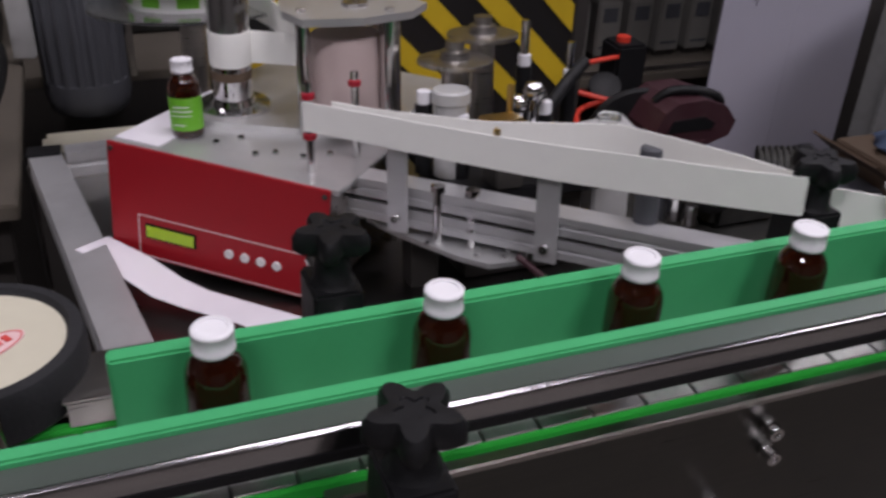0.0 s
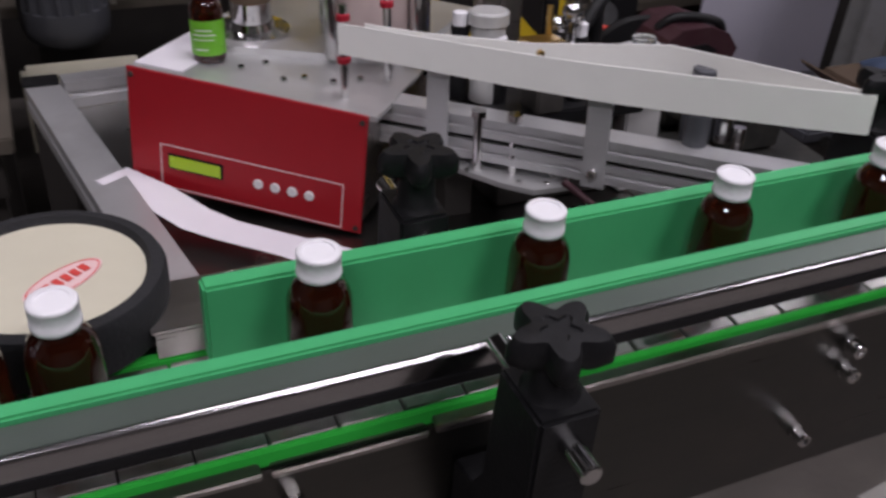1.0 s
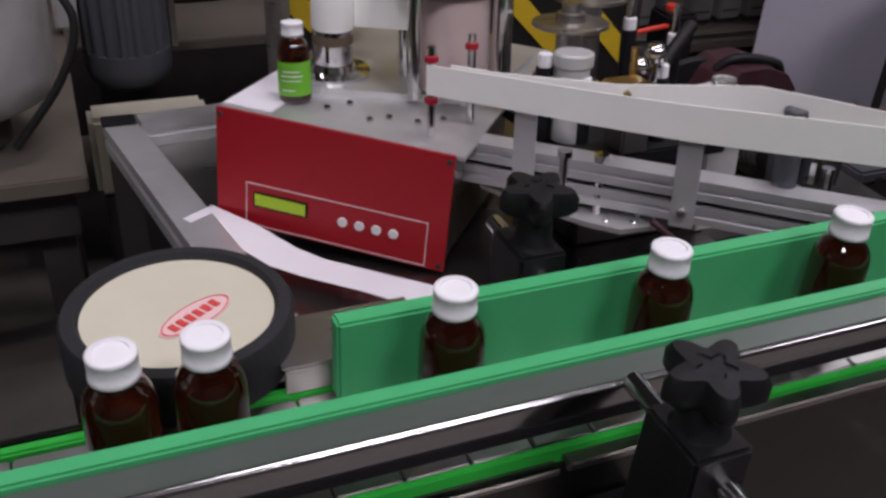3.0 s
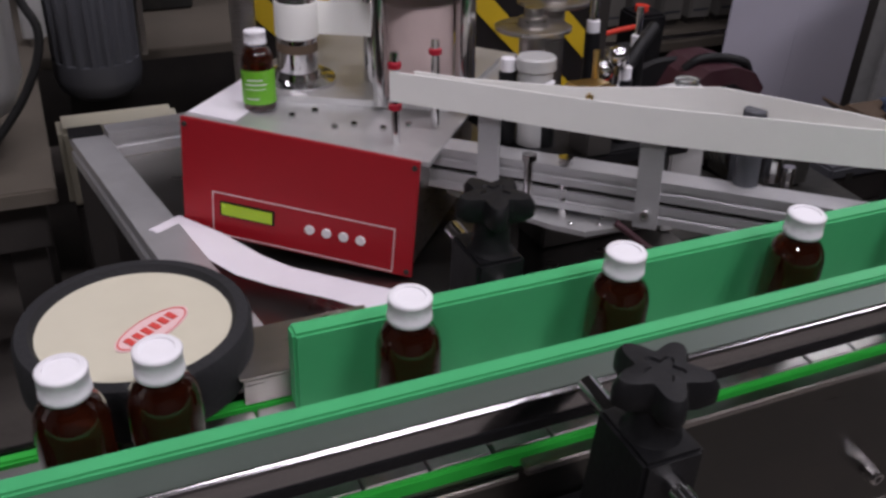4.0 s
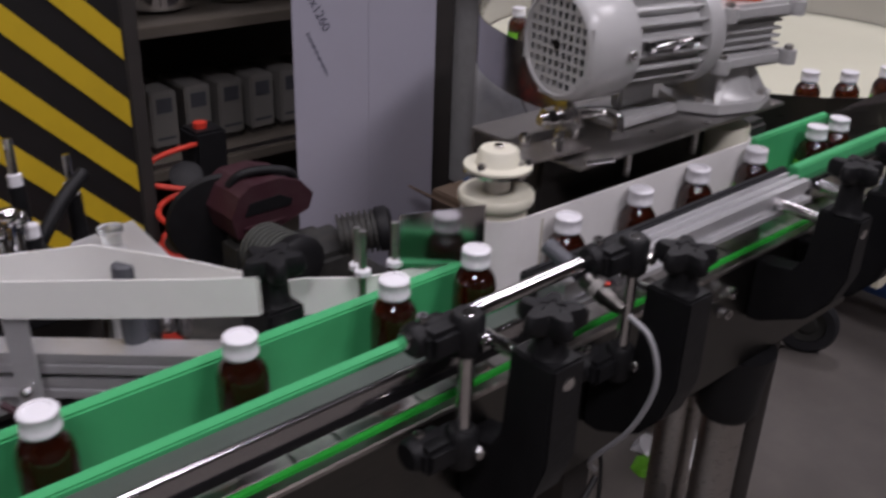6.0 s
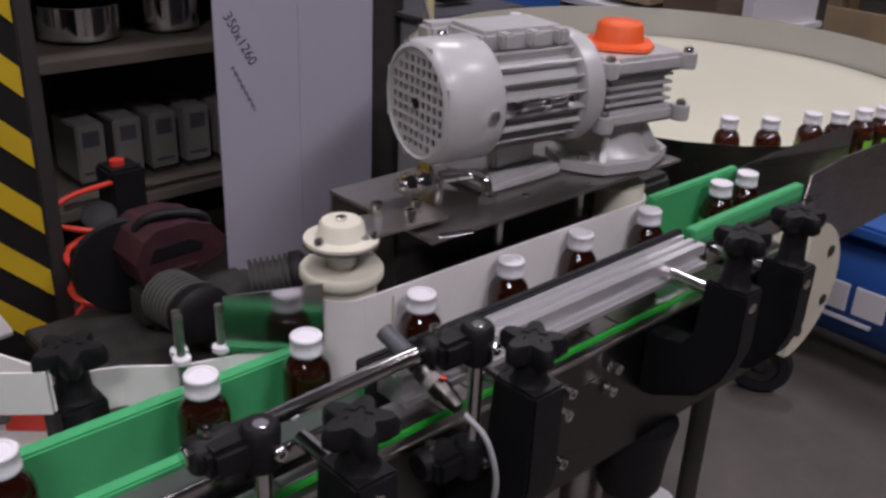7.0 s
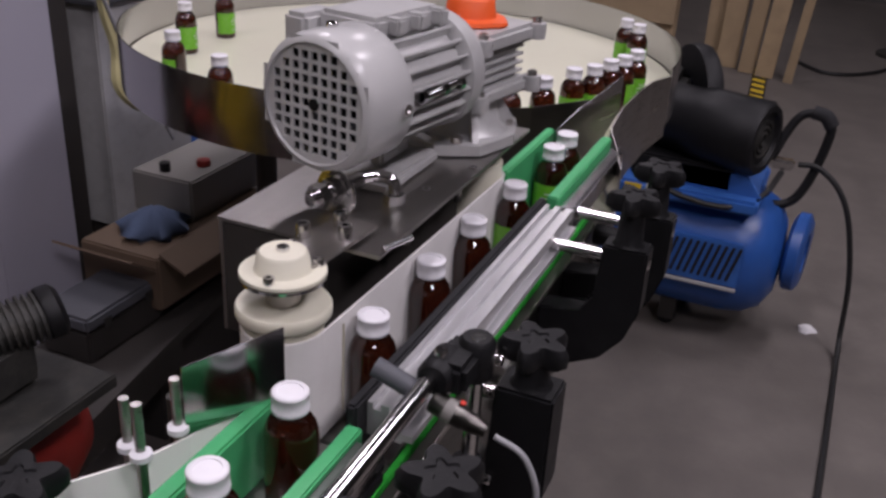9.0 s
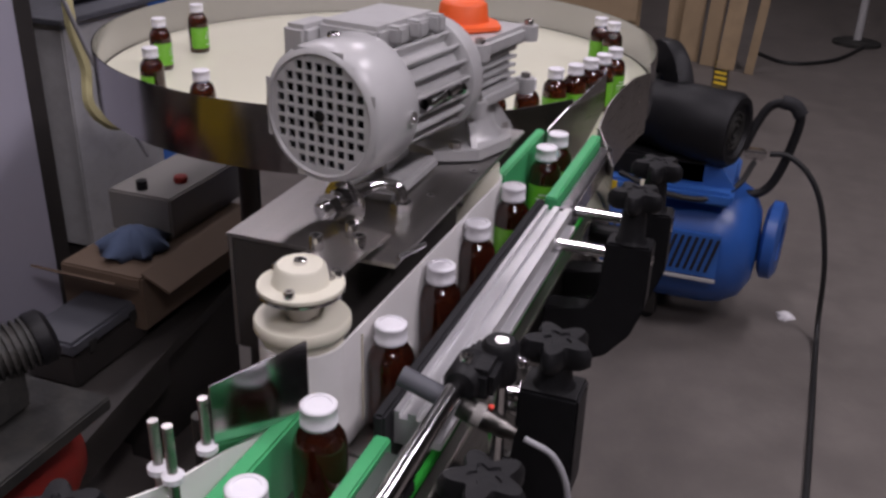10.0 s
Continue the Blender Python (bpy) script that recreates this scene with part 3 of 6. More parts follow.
lab = thing("label_dispenser", (0.2, 1.0, 0.79), "red control box with aluminium top plate and display", "labelling machine")
part("front_panel", tilt(box(B(), (0, 0, -0.127), (0.254, 0.004, 0), 0.0008)), RED, lab, "glossy red sheet panel")
part("body", tilt(box(B(), (0.004, 0.0045, -0.122), (0.25, 0.24, -0.006), 0.001)), STEEL, lab)
part("top_plate", tilt(box(B(), (0.0, 0.0045, -0.006), (0.262, 0.42, 0.0), 0.0008)), ALU_PLATE, lab, "scuffed aluminium top plate")
part("raised_plate", tilt(prism(B(), [(0.035, 0.12), (0.06, 0.085), (0.13, 0.11), (0.24, 0.15), (0.25, 0.36), (0.02, 0.36)], 0.0003, 0.008)), ALU_PLATE, lab)
z0 = -0.0012
# printed frame, display and buttons on the panel
for a, b2, c, d in ((0.034, -0.0765, 0.234, -0.0755), (0.034, -0.1245, 0.234, -0.1235), (0.034, -0.1235, 0.035, -0.0765), (0.233, -0.1235, 0.234, -0.0765)):
    part("printed_line", tilt(box(B(), (a, z0 + 0.0006, b2), (c, 0.001, d))), WHITE_LINE, lab)
dframe = part("display_frame", tilt(box(B(), (0.043, -0.0018, -0.101), (0.104, 0.001, -0.0845), 0.0005)), BLACK, lab, "black display frame")
part("display", tilt(box(B(), (0.045, -0.0024, -0.0992), (0.102, 0.001, -0.0862))), LCD, dframe, "yellow-green lit display")
for u in (0.143, 0.1615, 0.18, 0.1985):
    part("button", tilt(lathe(B(), [(0.0052, 0), (0.0052, 0.0016), (0.0046, 0.0022), (0, 0.0022)], (u, 0, -0.0965), (0, -1, 0), 20)), BUTTON, lab, "round white button", 40)
for u, w in ((0.005, -0.007), (0.249, -0.007), (0.249, -0.121), (0.005, -0.121)):
    part("panel_screw", tilt(bolt(B(), (u, 0, w), (0, -1, 0), 0.0028, 0.0018)), IRON, lab)
for u, n in ((0.10, 0.05), (0.15, 0.042), (0.165, 0.058), (0.195, 0.062), (0.215, 0.085), (0.115, 0.075), (0.16, 0.17), (0.21, 0.17), (0.19, 0.2)):
    part("top_screw", tilt(bolt(B(), (u, n, 0.0004 if n < 0.1 else 0.0082), (0, 0, 1), 0.0038, 0.0045)), CHROME, lab, smooth=40)
part("cable_hole", tilt(lathe(B(), [(0.0095, 0), (0.0095, 0.0006), (0, 0.0006)], (0.165, 0.20, 0.0082), seg=20)), HBLACK, lab)
part("paper_note", tilt(box(B(), (0.002, 0.012, 0.0003), (0.055, 0.2, 0.0012))), PAPER, lab, "white paper sheet on top")

post = thing("guide_post", (0.159, 1.063, 0.92), "chromed guide post wrapped with white label web", "post")
part("flange", lathe(B(), [(0.042, 0.0), (0.042, 0.007), (0.026, 0.009), (0.024, 0.016)], (0.159, 1.063, 0.927), seg=36), CHROME, post, smooth=40)
shaft = part("post_shaft", lathe(B(), [(0.0225, 0.0), (0.0225, 0.115), (0.021, 0.118), (0.021, 0.2), (0.017, 0.205), (0.017, 0.36)], (0.159, 1.063, 0.942), seg=32), CHROME, post, smooth=40)
part("orange_band", lathe(B(), [(0.0228, 0.0), (0.0228, 0.010)], (0.159, 1.063, 0.966), seg=32), CARD, shaft, "faded orange sticker band", 60)
part("tape_wrap", lathe(B(), [(0.0232, 0.0), (0.0236, 0.002), (0.0236, 0.037), (0.0232, 0.039)], (0.159, 1.063, 0.982), seg=32), WEB, shaft, smooth=60)
small = put(front, 0.100, 1.003, 0.923, -25)
small.scale = (0.93, 0.93, 0.93)

drum = thing("drive_roller", (0.27, 0.985, 0.92), "pinkish rubber drive roller under an aluminium plate", "roller")
part("roller", lathe(B(), [(0.036, 0.0), (0.038, 0.002), (0.038, 0.098), (0.036, 0.1)], (0.272, 0.985, 0.925), seg=40), PINKROLL, drum, smooth=40)
part("top_plate", prism(B(), [(0.205, 0.985), (0.215, 0.935), (0.275, 0.925), (0.335, 0.945), (0.365, 0.985), (0.34, 1.07), (0.26, 1.09), (0.215, 1.05)], 1.043, 1.051), ALU_PLATE, drum, "grey aluminium plate")
part("bearing_ring", lathe(B(), [(0.014, 0), (0.014, 0.004), (0.006, 0.004), (0.006, 0.001), (0, 0.001)], (0.285, 0.99, 1.0512), seg=24), STEEL, drum)
for x, y in ((0.223, 0.975), (0.313, 0.955), (0.325, 1.04), (0.24, 1.05)):
    part("pillar", rod(B(), (x, y, 0.92), (x, y, 1.0428), 0.008 if x < 0.3 else 0.011), CHROME, drum, smooth=40)
    part("plate_screw", bolt(B(), (x, y, 1.0512), (0, 0, 1), 0.005, 0.003), STEEL, drum)
for nm, x, y, zt in (("left", 0.206, 0.885, 1.0), ("right", 0.262, 0.917, 1.0)):
    t = thing("web_pin", (x, y, 0.915), "thin steel web pin with two red collars", "guide pin", "web pins")
    pin = part("pin", rod(B(), (x, y, 0.908), (x, y, zt), 0.0042, 12), CHROME, t, smooth=40)
    for z in (0.943, 0.984):
        part("collar", lathe(B(), [(0.004, 0), (0.0068, 0.0012), (0.0068, 0.0062), (0.004, 0.0075)], (x, y, z), seg=18), REDPL, pin, "red plastic collar", 40)

# label web: long band, its return and the tail behind
web = thing("label_web", (0.38, 0.7, 0.96), "long white label web stretched between pins and peel plate", "label web")
P = [(0.199, 0.8795), (0.25, 0.8265), (0.31, 0.764), (0.358, 0.717), (0.386, 0.688), (0.43, 0.636), (0.48, 0.574), (0.512, 0.535)]
part("front_band", ribbon(B(), P, [0.955, 0.953, 0.950, 0.948, 0.948, 0.951, 0.956, 0.960], [0.984, 0.983, 0.981, 0.980, 0.9805, 0.984, 0.988, 0.992], 0.0016), WEB, web, "front run of label web", 30)
P = [(0.515, 0.5365), (0.495, 0.60), (0.475, 0.66), (0.455, 0.715), (0.425, 0.745), (0.36, 0.80), (0.27, 0.872), (0.2345, 0.905)]
part("return_band", ribbon(B(), P, [0.960, 0.957, 0.954, 0.952, 0.952, 0.951, 0.950, 0.949], [0.992, 0.991, 0.988, 0.985, 0.98, 0.972, 0.972, 0.974], 0.0016), WEB, web, "return run of label web", 30)
P = [(0.205, 1.02), (0.19, 1.045), (0.18, 1.056)]
part("rear_band", ribbon(B(), [(0.245, 1.01), (0.215, 1.033), (0.18, 1.056)], [0.982] * 3, [1.018] * 3, 0.0014), WEB, web)
part("rear_band", ribbon(B(), [(0.24, 1.06), (0.22, 1.16), (0.19, 1.27)], [0.99, 1.0, 1.01], [1.025, 1.035, 1.05], 0.0014), WEB, web)
peel = thing("peel_post", (0.476, 0.69, 0.88), "dark roller pin inside the label web", "roller pin")
part("roller", rod(B(), (0.468, 0.678, 0.90), (0.468, 0.678, 0.975), 0.011, 20, 0.002), MOTORG, peel, smooth=40)
part("base", box(B(), (0.45, 0.662, 0.885), (0.487, 0.695, 0.90), 0.002), STEEL, peel)

# paper tail from frame to conveyor
UP = [(0.003, 1.003, 0.8165), (0.04, 0.957, 0.808), (0.07, 0.912, 0.797), (0.092, 0.885, 0.793), (0.14, 0.823, 0.797), (0.175, 0.775, 0.802), (0.215, 0.71, 0.806)]
DN = [(-0.031, 0.979, 0.8165), (0.004, 0.93, 0.808), (0.036, 0.883, 0.797), (0.062, 0.858, 0.793), (0.108, 0.80, 0.797), (0.138, 0.75, 0.802), (0.175, 0.68, 0.806)]
b = B()
rows = [[b.verts.new(Vector(p) + Vector((0, 0, h))) for p, h in ((u, 0), (d, 0), (d, 0.0006), (u, 0.0006))] for u, d in zip(UP, DN)]
for r0, r1 in zip(rows, rows[1:]):
    for k in range(4):
        b.faces.new((r0[k], r0[(k + 1) % 4], r1[(k + 1) % 4], r1[k]))
single("paper_strip", b, PAPER, "white paper backing strip hanging over the frame", "paper strip", smooth=60)

# aluminium frame of the labelling head
fr = thing("machine_frame", (0.2, 1.0, 0), "open aluminium profile frame with grey base plate", "frame")


def bar(p0, p1, w, h, name="rail", m=ALU, parent=fr, groove=True):
    p0, p1 = Vector(p0), Vector(p1)
    d = p1 - p0
    L = d.length
    g = min(w, h) * 0.12
    if groove:
        pts = [(-w / 2, -h / 2), (w / 2, -h / 2), (w / 2, -g), (w / 2 - g, -g), (w / 2 - g, g), (w / 2, g), (w / 2, h / 2), (-w / 2, h / 2), (-w / 2, g), (-w / 2 + g, g), (-w / 2 + g, -g), (-w / 2, -g)]
    else:
        pts = [(-w / 2, -h / 2), (w / 2, -h / 2), (w / 2, h / 2), (-w / 2, h / 2)]
    b = prism(B(), pts, 0, L, "x")
    x = d.normalized()
    side = Vector((0, 0, 1)).cross(x)
    side = side.normalized() if side.length > 1e-3 else Vector((0, 1, 0))
    z = x.cross(side)
    m4 = Matrix((x.to_4d(), side.to_4d(), z.to_4d(), (0, 0, 0, 1))).transposed()
    for i in range(3):
        m4[3][i] = 0
        m4[i][3] = p0[i]
    m4[3][3] = 1
    bmesh.ops.transform(b, matrix=m4, verts=b.verts)
    return part(name, b, m, parent)


bar((-0.066, 1.325, 0.795), (0.03, 0.60, 0.80), 0.042, 0.036)
bar((-0.04, 1.33, 0.795), (0.55, 1.39, 0.795), 0.036, 0.036)
part("corner_cap", box(B(), (-0.088, 1.305, 0.8132), (-0.044, 1.345, 0.816), 0.001), BLACK, fr)
part("base_plate", prism(B(), [(-0.045, 1.31), (0.045, 0.60), (0.36, 0.575), (0.50, 0.60), (0.55, 1.37)], 0.768, 0.7765), BASEPL, fr, "dark grey reflecting base plate")
for x, y in ((-0.066, 1.325), (0.0, 0.80), (0.5, 1.3), (0.36, 0.62)):
    part("leg", box(B(), (x - 0.018, y - 0.018, 0), (x + 0.018, y + 0.018, 0.767), 0.002), DARK, fr)
for nm, z, w in (("upper", 0.893, 0.03), ("lower", 0.868, 0.026)):
    bar((0.235, 0.905, z + 0.001), (0.565, 0.555, z), w, 0.019, "web_arm")
bar((0.24, 0.905, 0.8805), (0.56, 0.565, 0.8805), 0.02, 0.0045, "arm_spacer", DARK, groove=False)
part("arm_post", box(B(), (0.30, 0.85, 0.7768), (0.33, 0.88, 0.856)), DARK, fr)
part("arm_post", box(B(), (0.47, 0.66, 0.7768), (0.50, 0.69, 0.856)), DARK, fr)
RZ = Matrix.Rotation(math.atan2(-0.35, 0.33), 3, "Z")
for x, y in ((0.2745, 0.8165), (0.3815, 0.7055)):
    t = thing("web_bracket", (x, y, 0.86), "flat aluminium strip bracket under label web", "bracket", "web brackets")
    part("strip", box(B(), (x - 0.011, y - 0.002, 0.862), (x + 0.011, y + 0.001, 0.962), 0.0005, RZ), ALU, t)
    part("screw", bolt(B(), (x - 0.002, y - 0.0025, 0.878), (-0.72, -0.68, 0), 0.0045, 0.006), CHROME, t, smooth=40)
part_shelf = thing("small_shelf", (0.33, 0.8, 0.85), "cut-corner grey steel plate with two posts", "shelf plate")
part("plate", prism(B(), [(0.262, 0.885), (0.278, 0.842), (0.318, 0.765), (0.34, 0.738), (0.378, 0.735), (0.392, 0.762), (0.33, 0.85), (0.29, 0.90)], 0.846, 0.8512), ALU_PLATE, part_shelf)
for x, y in ((0.312, 0.803), (0.34, 0.782)):
    part("post", rod(B(), (x, y, 0.8514), (x, y, 0.905), 0.0048, 14), CHROME, part_shelf, smooth=40)
    part("nut", lathe(B(), [(0.008, 0), (0.008, 0.006)], (x, y, 0.905), seg=6), CHROME, part_shelf)
for x, y in ((0.30, 0.80), (0.335, 0.757), (0.358, 0.745), (0.37, 0.757)):
    part("screw", bolt(B(), (x, y, 0.8514), (0, 0, 1), 0.003, 0.0025), CHROME, part_shelf)

# ---- stand-by parts and mechanism behind the web ----
mech = thing("drive_mechanism", (0.42, 0.9, 0.78), "cluster of steel shafts, discs and black stems", "mechanism")
part("base", box(B(), (0.33, 0.80, 0.885), (0.50, 1.0, 0.90), 0.002), BLACK, mech)
part("base_block", box(B(), (0.36, 0.85, 0.777), (0.50, 1.0, 0.885), 0.002), DARK, mech)
for x, y, z in ((0.371, 0.914, 1.0), (0.425, 0.968, 1.012)):
    part("disc", lathe(B(), [(0.038, 0), (0.04, 0.001), (0.04, 0.0045), (0.038, 0.0055), (0.016, 0.0055), (0.015, 0.014), (0.010, 0.015), (0.010, 0.024), (0, 0.024)], (x, y, z), seg=36), STEEL, mech, smooth=40)
    part("shaft", rod(B(), (x, y, 0.90), (x, y, z), 0.014), STEEL, mech, smooth=40)
part("grey_knob", lathe(B(), [(0.017, 0.9), (0.017, 0.975), (0.02, 0.977), (0.02, 0.988), (0.018, 0.99), (0, 0.99)], (0.345, 0.857, 0), seg=28), CAST, mech, smooth=40)
for x, y, z in ((0.321, 0.871, 0.985), (0.352, 0.845, 0.965), (0.452, 0.86, 0.965), (0.474, 0.96, 0.99), (0.525, 0.945, 0.972), (0.43, 0.825, 0.95)):
    part("stem", rod(B(), (x, y, 0.9), (x, y, z - 0.012), 0.009, 16), BLACK, mech, smooth=40)
    part("stem_tip", rod(B(), (x, y, z - 0.012), (x, y, z + 0.002), 0.0075, 14, 0.001), CAP, mech, "white plastic tip", 40)
part("tall_pin", rod(B(), (0.474, 0.96, 0.99), (0.474, 0.96, 1.03), 0.005, 12), CHROME, mech, smooth=40)
part("tall_pin", rod(B(), (0.525, 0.945, 0.972), (0.525, 0.945, 1.005), 0.004, 12), CHROME, mech, smooth=40)
part("tall_pin", rod(B(), (0.40, 0.835, 0.9), (0.40, 0.835, 0.995), 0.0035, 12), BRASS, mech, smooth=40)
part("brass_block", box(B(), (0.365, 0.79, 0.955), (0.405, 0.835, 0.968), 0.002), BRASS, mech, "dull brass block")
part("brass_foot", box(B(), (0.37, 0.795, 0.9), (0.40, 0.83, 0.955), 0.002), DARK, mech)
for x, y, z in ((0.428, 0.84, 0.985), (0.44, 0.855, 0.975), (0.418, 0.85, 0.97)):
    part("ball_joint", lathe(B(), [(0, -0.011), (0.008, -0.008), (0.011, 0), (0.008, 0.008), (0, 0.011)], (x, y, z), seg=18), CHROME, mech, smooth=60)
    part("joint_rod", rod(B(), (x, y, 0.9), (x, y, z - 0.008), 0.004, 10), CHROME, mech)
part("lever", tube(B(), [(0.46, 0.9, 0.92), (0.50, 0.91, 0.965), (0.535, 0.93, 0.985)], 0.008), BLACK, mech, smooth=50)
plate2 = thing("mount_plate", (0.53, 0.86, 0.78), "tilted grey steel plate with clear plastic fitting", "plate")
part("plate", box(B(), (0.495, 0.80, 0.915), (0.565, 0.89, 0.921), 0.001, Euler((radians(14), radians(-6), 0)).to_matrix()), ALU_PLATE, plate2)
part("stand", box(B(), (0.505, 0.835, 0.777), (0.55, 0.87, 0.912), 0.002), CAST, plate2)
part("fitting", lathe(B(), [(0.014, 0), (0.014, 0.006), (0.010, 0.008), (0.010, 0.022), (0.013, 0.024), (0.013, 0.030), (0, 0.032)], (0.522, 0.845, 0.92), seg=20), GLASSY, plate2, "clear plastic fitting", 40)
st = thing("hose_stand", (0.46, 0.66, 0.78), "blue-grey clamp with red rubber hose below web", "clamp")
part("clamp_block", box(B(), (0.475, 0.69, 0.885), (0.497, 0.712, 0.945), 0.002), MOTORG, st)
part("fitting", rod(B(), (0.5, 0.68, 0.90), (0.5, 0.68, 0.93), 0.008, 10), CHROME, st)
part("fitting", rod(B(), (0.512, 0.672, 0.895), (0.512, 0.672, 0.915), 0.006, 10), CHROME, st)
single("red_cable", tube(B(), [(0.36, 0.72, 0.865), (0.40, 0.69, 0.835), (0.43, 0.655, 0.855), (0.46, 0.65, 0.83), (0.52, 0.66, 0.81)], 0.0035), PURPLE, "dull red bent cable beneath the arm", "cable", smooth=60)

# label reel
reel = thing("label_reel", (0.09, 1.26, 1.0), "clear reel disc with a roll of green and white labels", "reel")
part("disc", lathe(B(), [(0.0, 0.0), (0.125, 0.0), (0.125, 0.004), (0, 0.004)], (0.14, 1.25, 1.012), seg=56), GLASSY, reel, "clear plastic disc", 40)
part("disc", lathe(B(), [(0.0, 0.0), (0.125, 0.0), (0.125, 0.003), (0, 0.003)], (0.14, 1.25, 1.067), seg=56), GLASSY, reel, "clear plastic disc", 40)
roll = part("label_roll", lathe(B(), [(0.075, 0.027), (0.075, 0.077), (0.03, 0.077)], (0.14, 1.25, 0.989), seg=56), LABEL_W, reel, "white label roll", 60)
for a in range(10):
    c = a * 0.63
    b = B()
    vs = [[b.verts.new((0.14 + 0.0757 * math.cos(c + k * 0.07), 1.25 + 0.0757 * math.sin(c + k * 0.07), z)) for k in range(6)] for z in (1.022, 1.059)]
    for k in range(5):
        b.faces.new((vs[0][k], vs[0][k + 1], vs[1][k + 1], vs[1][k]))
    part("green_label", b, LABEL_G, roll)
part("spindle", rod(B(), (0.14, 1.25, 0.777), (0.14, 1.25, 1.012), 0.016, 20), STEEL, reel, smooth=40)

# dark motor standing behind
MX, MY = -0.002, 2.0
mo = thing("upright_motor", (MX, MY, 0.66), "dark grey ribbed electric motor hung upright", "motor")
part("fan_cap", lathe(B(), [(0, 0.668), (0.06, 0.67), (0.078, 0.685), (0.084, 0.71), (0.084, 0.745)], (MX, MY, 0), seg=36), MOTORG, mo, smooth=40)
part("ribbed_body", lathe(B(), [(0.079, 0.745), (0.079, 1.15)], (MX, MY, 0), seg=72, wob=lambda i, z: 1.06 if i % 4 < 2 else 0.97), MOTORG, mo)
part("terminal_box", box(B(), (MX - 0.125, MY - 0.05, 0.80), (MX - 0.083, MY + 0.03, 0.92), 0.004), CAST, mo)
part("bracket", box(B(), (MX + 0.086, MY - 0.02, 0.74), (MX + 0.097, MY + 0.02, 1.15), 0.001), STEEL, mo)
part("hanger", box(B(), (MX - 0.06, MY + 0.09, 0.0), (MX + 0.07, MY + 0.11, 1.15)), DARK, mo)


# ---- wrap station ----
ws = thing("wrap_station", (0.95, 0.53, 0.9), "steel wrap-around station with white belt over rollers", "wrapping unit")
part("cover_plate", box(B(), (0.797, 0.466, 1.031), (1.135, 0.606, 1.0345), 0.0006), COVER, ws, "oily brushed steel cover plate")
# DARK on front, end and under-frame paints in the shade below the cover.
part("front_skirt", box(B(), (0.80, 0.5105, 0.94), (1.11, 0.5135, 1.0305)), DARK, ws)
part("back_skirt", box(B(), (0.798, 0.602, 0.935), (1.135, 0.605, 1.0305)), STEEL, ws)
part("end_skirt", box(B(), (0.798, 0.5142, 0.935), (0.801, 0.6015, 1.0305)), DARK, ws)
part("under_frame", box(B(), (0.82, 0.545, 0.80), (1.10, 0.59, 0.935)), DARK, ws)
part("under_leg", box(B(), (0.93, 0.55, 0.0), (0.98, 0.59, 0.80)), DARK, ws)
RX, RY, RR = 0.741, 0.511, 0.030
FX, FY = 1.085, 0.505
b = B()
path = []
for k in range(13):
    a = radians(270 - 15 * k)
    path.append((RX + RR * math.cos(a), RY + RR * math.sin(a)))
for k in range(13):
    a = radians(90 - 15 * k)
    path.append((FX + RR * math.cos(a), FY + RR * math.sin(a)))
path.append(path[0])
ribbon(b, path, [0.908] * len(path), [0.996] * len(path), 0.002)
part("belt", b, WBELT, ws, "white foam-faced wrap belt", 40)
part("belt_seam", box(B(), (0.768, 0.4778, 0.915), (0.7685, 0.4795, 0.99)), CREAM, ws)
part("roller", lathe(B(), [(0.028, 0.905), (0.028, 1.0015), (0.0325, 1.0035), (0.0338, 1.006), (0.0338, 1.0115), (0.0325, 1.0135), (0, 1.0135)], (RX, RY, 0), seg=40), NYLON, ws, "cream nylon roller", 40)
part("roller", lathe(B(), [(0.028, 0.905), (0.028, 1.01), (0, 1.01)], (FX, FY, 0), seg=40), NYLON, ws, "cream nylon roller", 40)
part("bearing", lathe(B(), [(0.012, 1.0135), (0.012, 1.028), (0.016, 1.028), (0.016, 1.033)], (RX, RY, 0), seg=28), STEEL, ws, smooth=40)
part("tension_arm", prism(B(), [(RX - 0.012, RY - 0.014), (RX + 0.02, RY - 0.022), (0.83, 0.484), (0.835, 0.516), (RX + 0.02, RY + 0.02), (RX - 0.01, RY + 0.014)], 1.0394, 1.042), STEEL, ws, "bent steel arm")
hubp = lathe(B(), [(0.0295, 1.0352), (0.0302, 1.0360), (0.0300, 1.0382), (0.0288, 1.0388), (0.0205, 1.0390), (0.0195, 1.0402), (0.0175, 1.0505), (0.0155, 1.0525), (0, 1.0525)], (RX, RY, 0), seg=40)
hub = part("bearing_hub", hubp, NYLON, ws, "cream nylon bearing hub", 40)
part("hub_washer", lathe(B(), [(0.0285, 1.0325), (0.0304, 1.0328), (0.0304, 1.0348), (0.0, 1.0349)], (RX, RY, 0), seg=40), CHROME, ws)
part("hub_screw", bolt(B(), (RX, RY, 1.0525), (0, 0, 1), 0.0045, 0.003), CHROME, ws, smooth=40)
for k in range(3):
    a = radians(-50 + 120 * k)
    part("hub_screw", bolt(B(), (RX + 0.0245 * math.cos(a), RY + 0.0245 * math.sin(a), 1.0388), (0, 0, 1), 0.004, 0.005), CHROME, hub, smooth=40)
for x, y in ((0.785, 0.522), (0.797, 0.494), (0.815, 0.508)):
    part("socket_screw", bolt(B(), (x, y, 1.042), (0, 0, 1), 0.0055, 0.011), CHROME, ws, smooth=40)
part("tension_pin", rod(B(), (0.803, 0.466, 1.0375), (0.832, 0.457, 1.0375), 0.0022, 10), CHROME, ws)
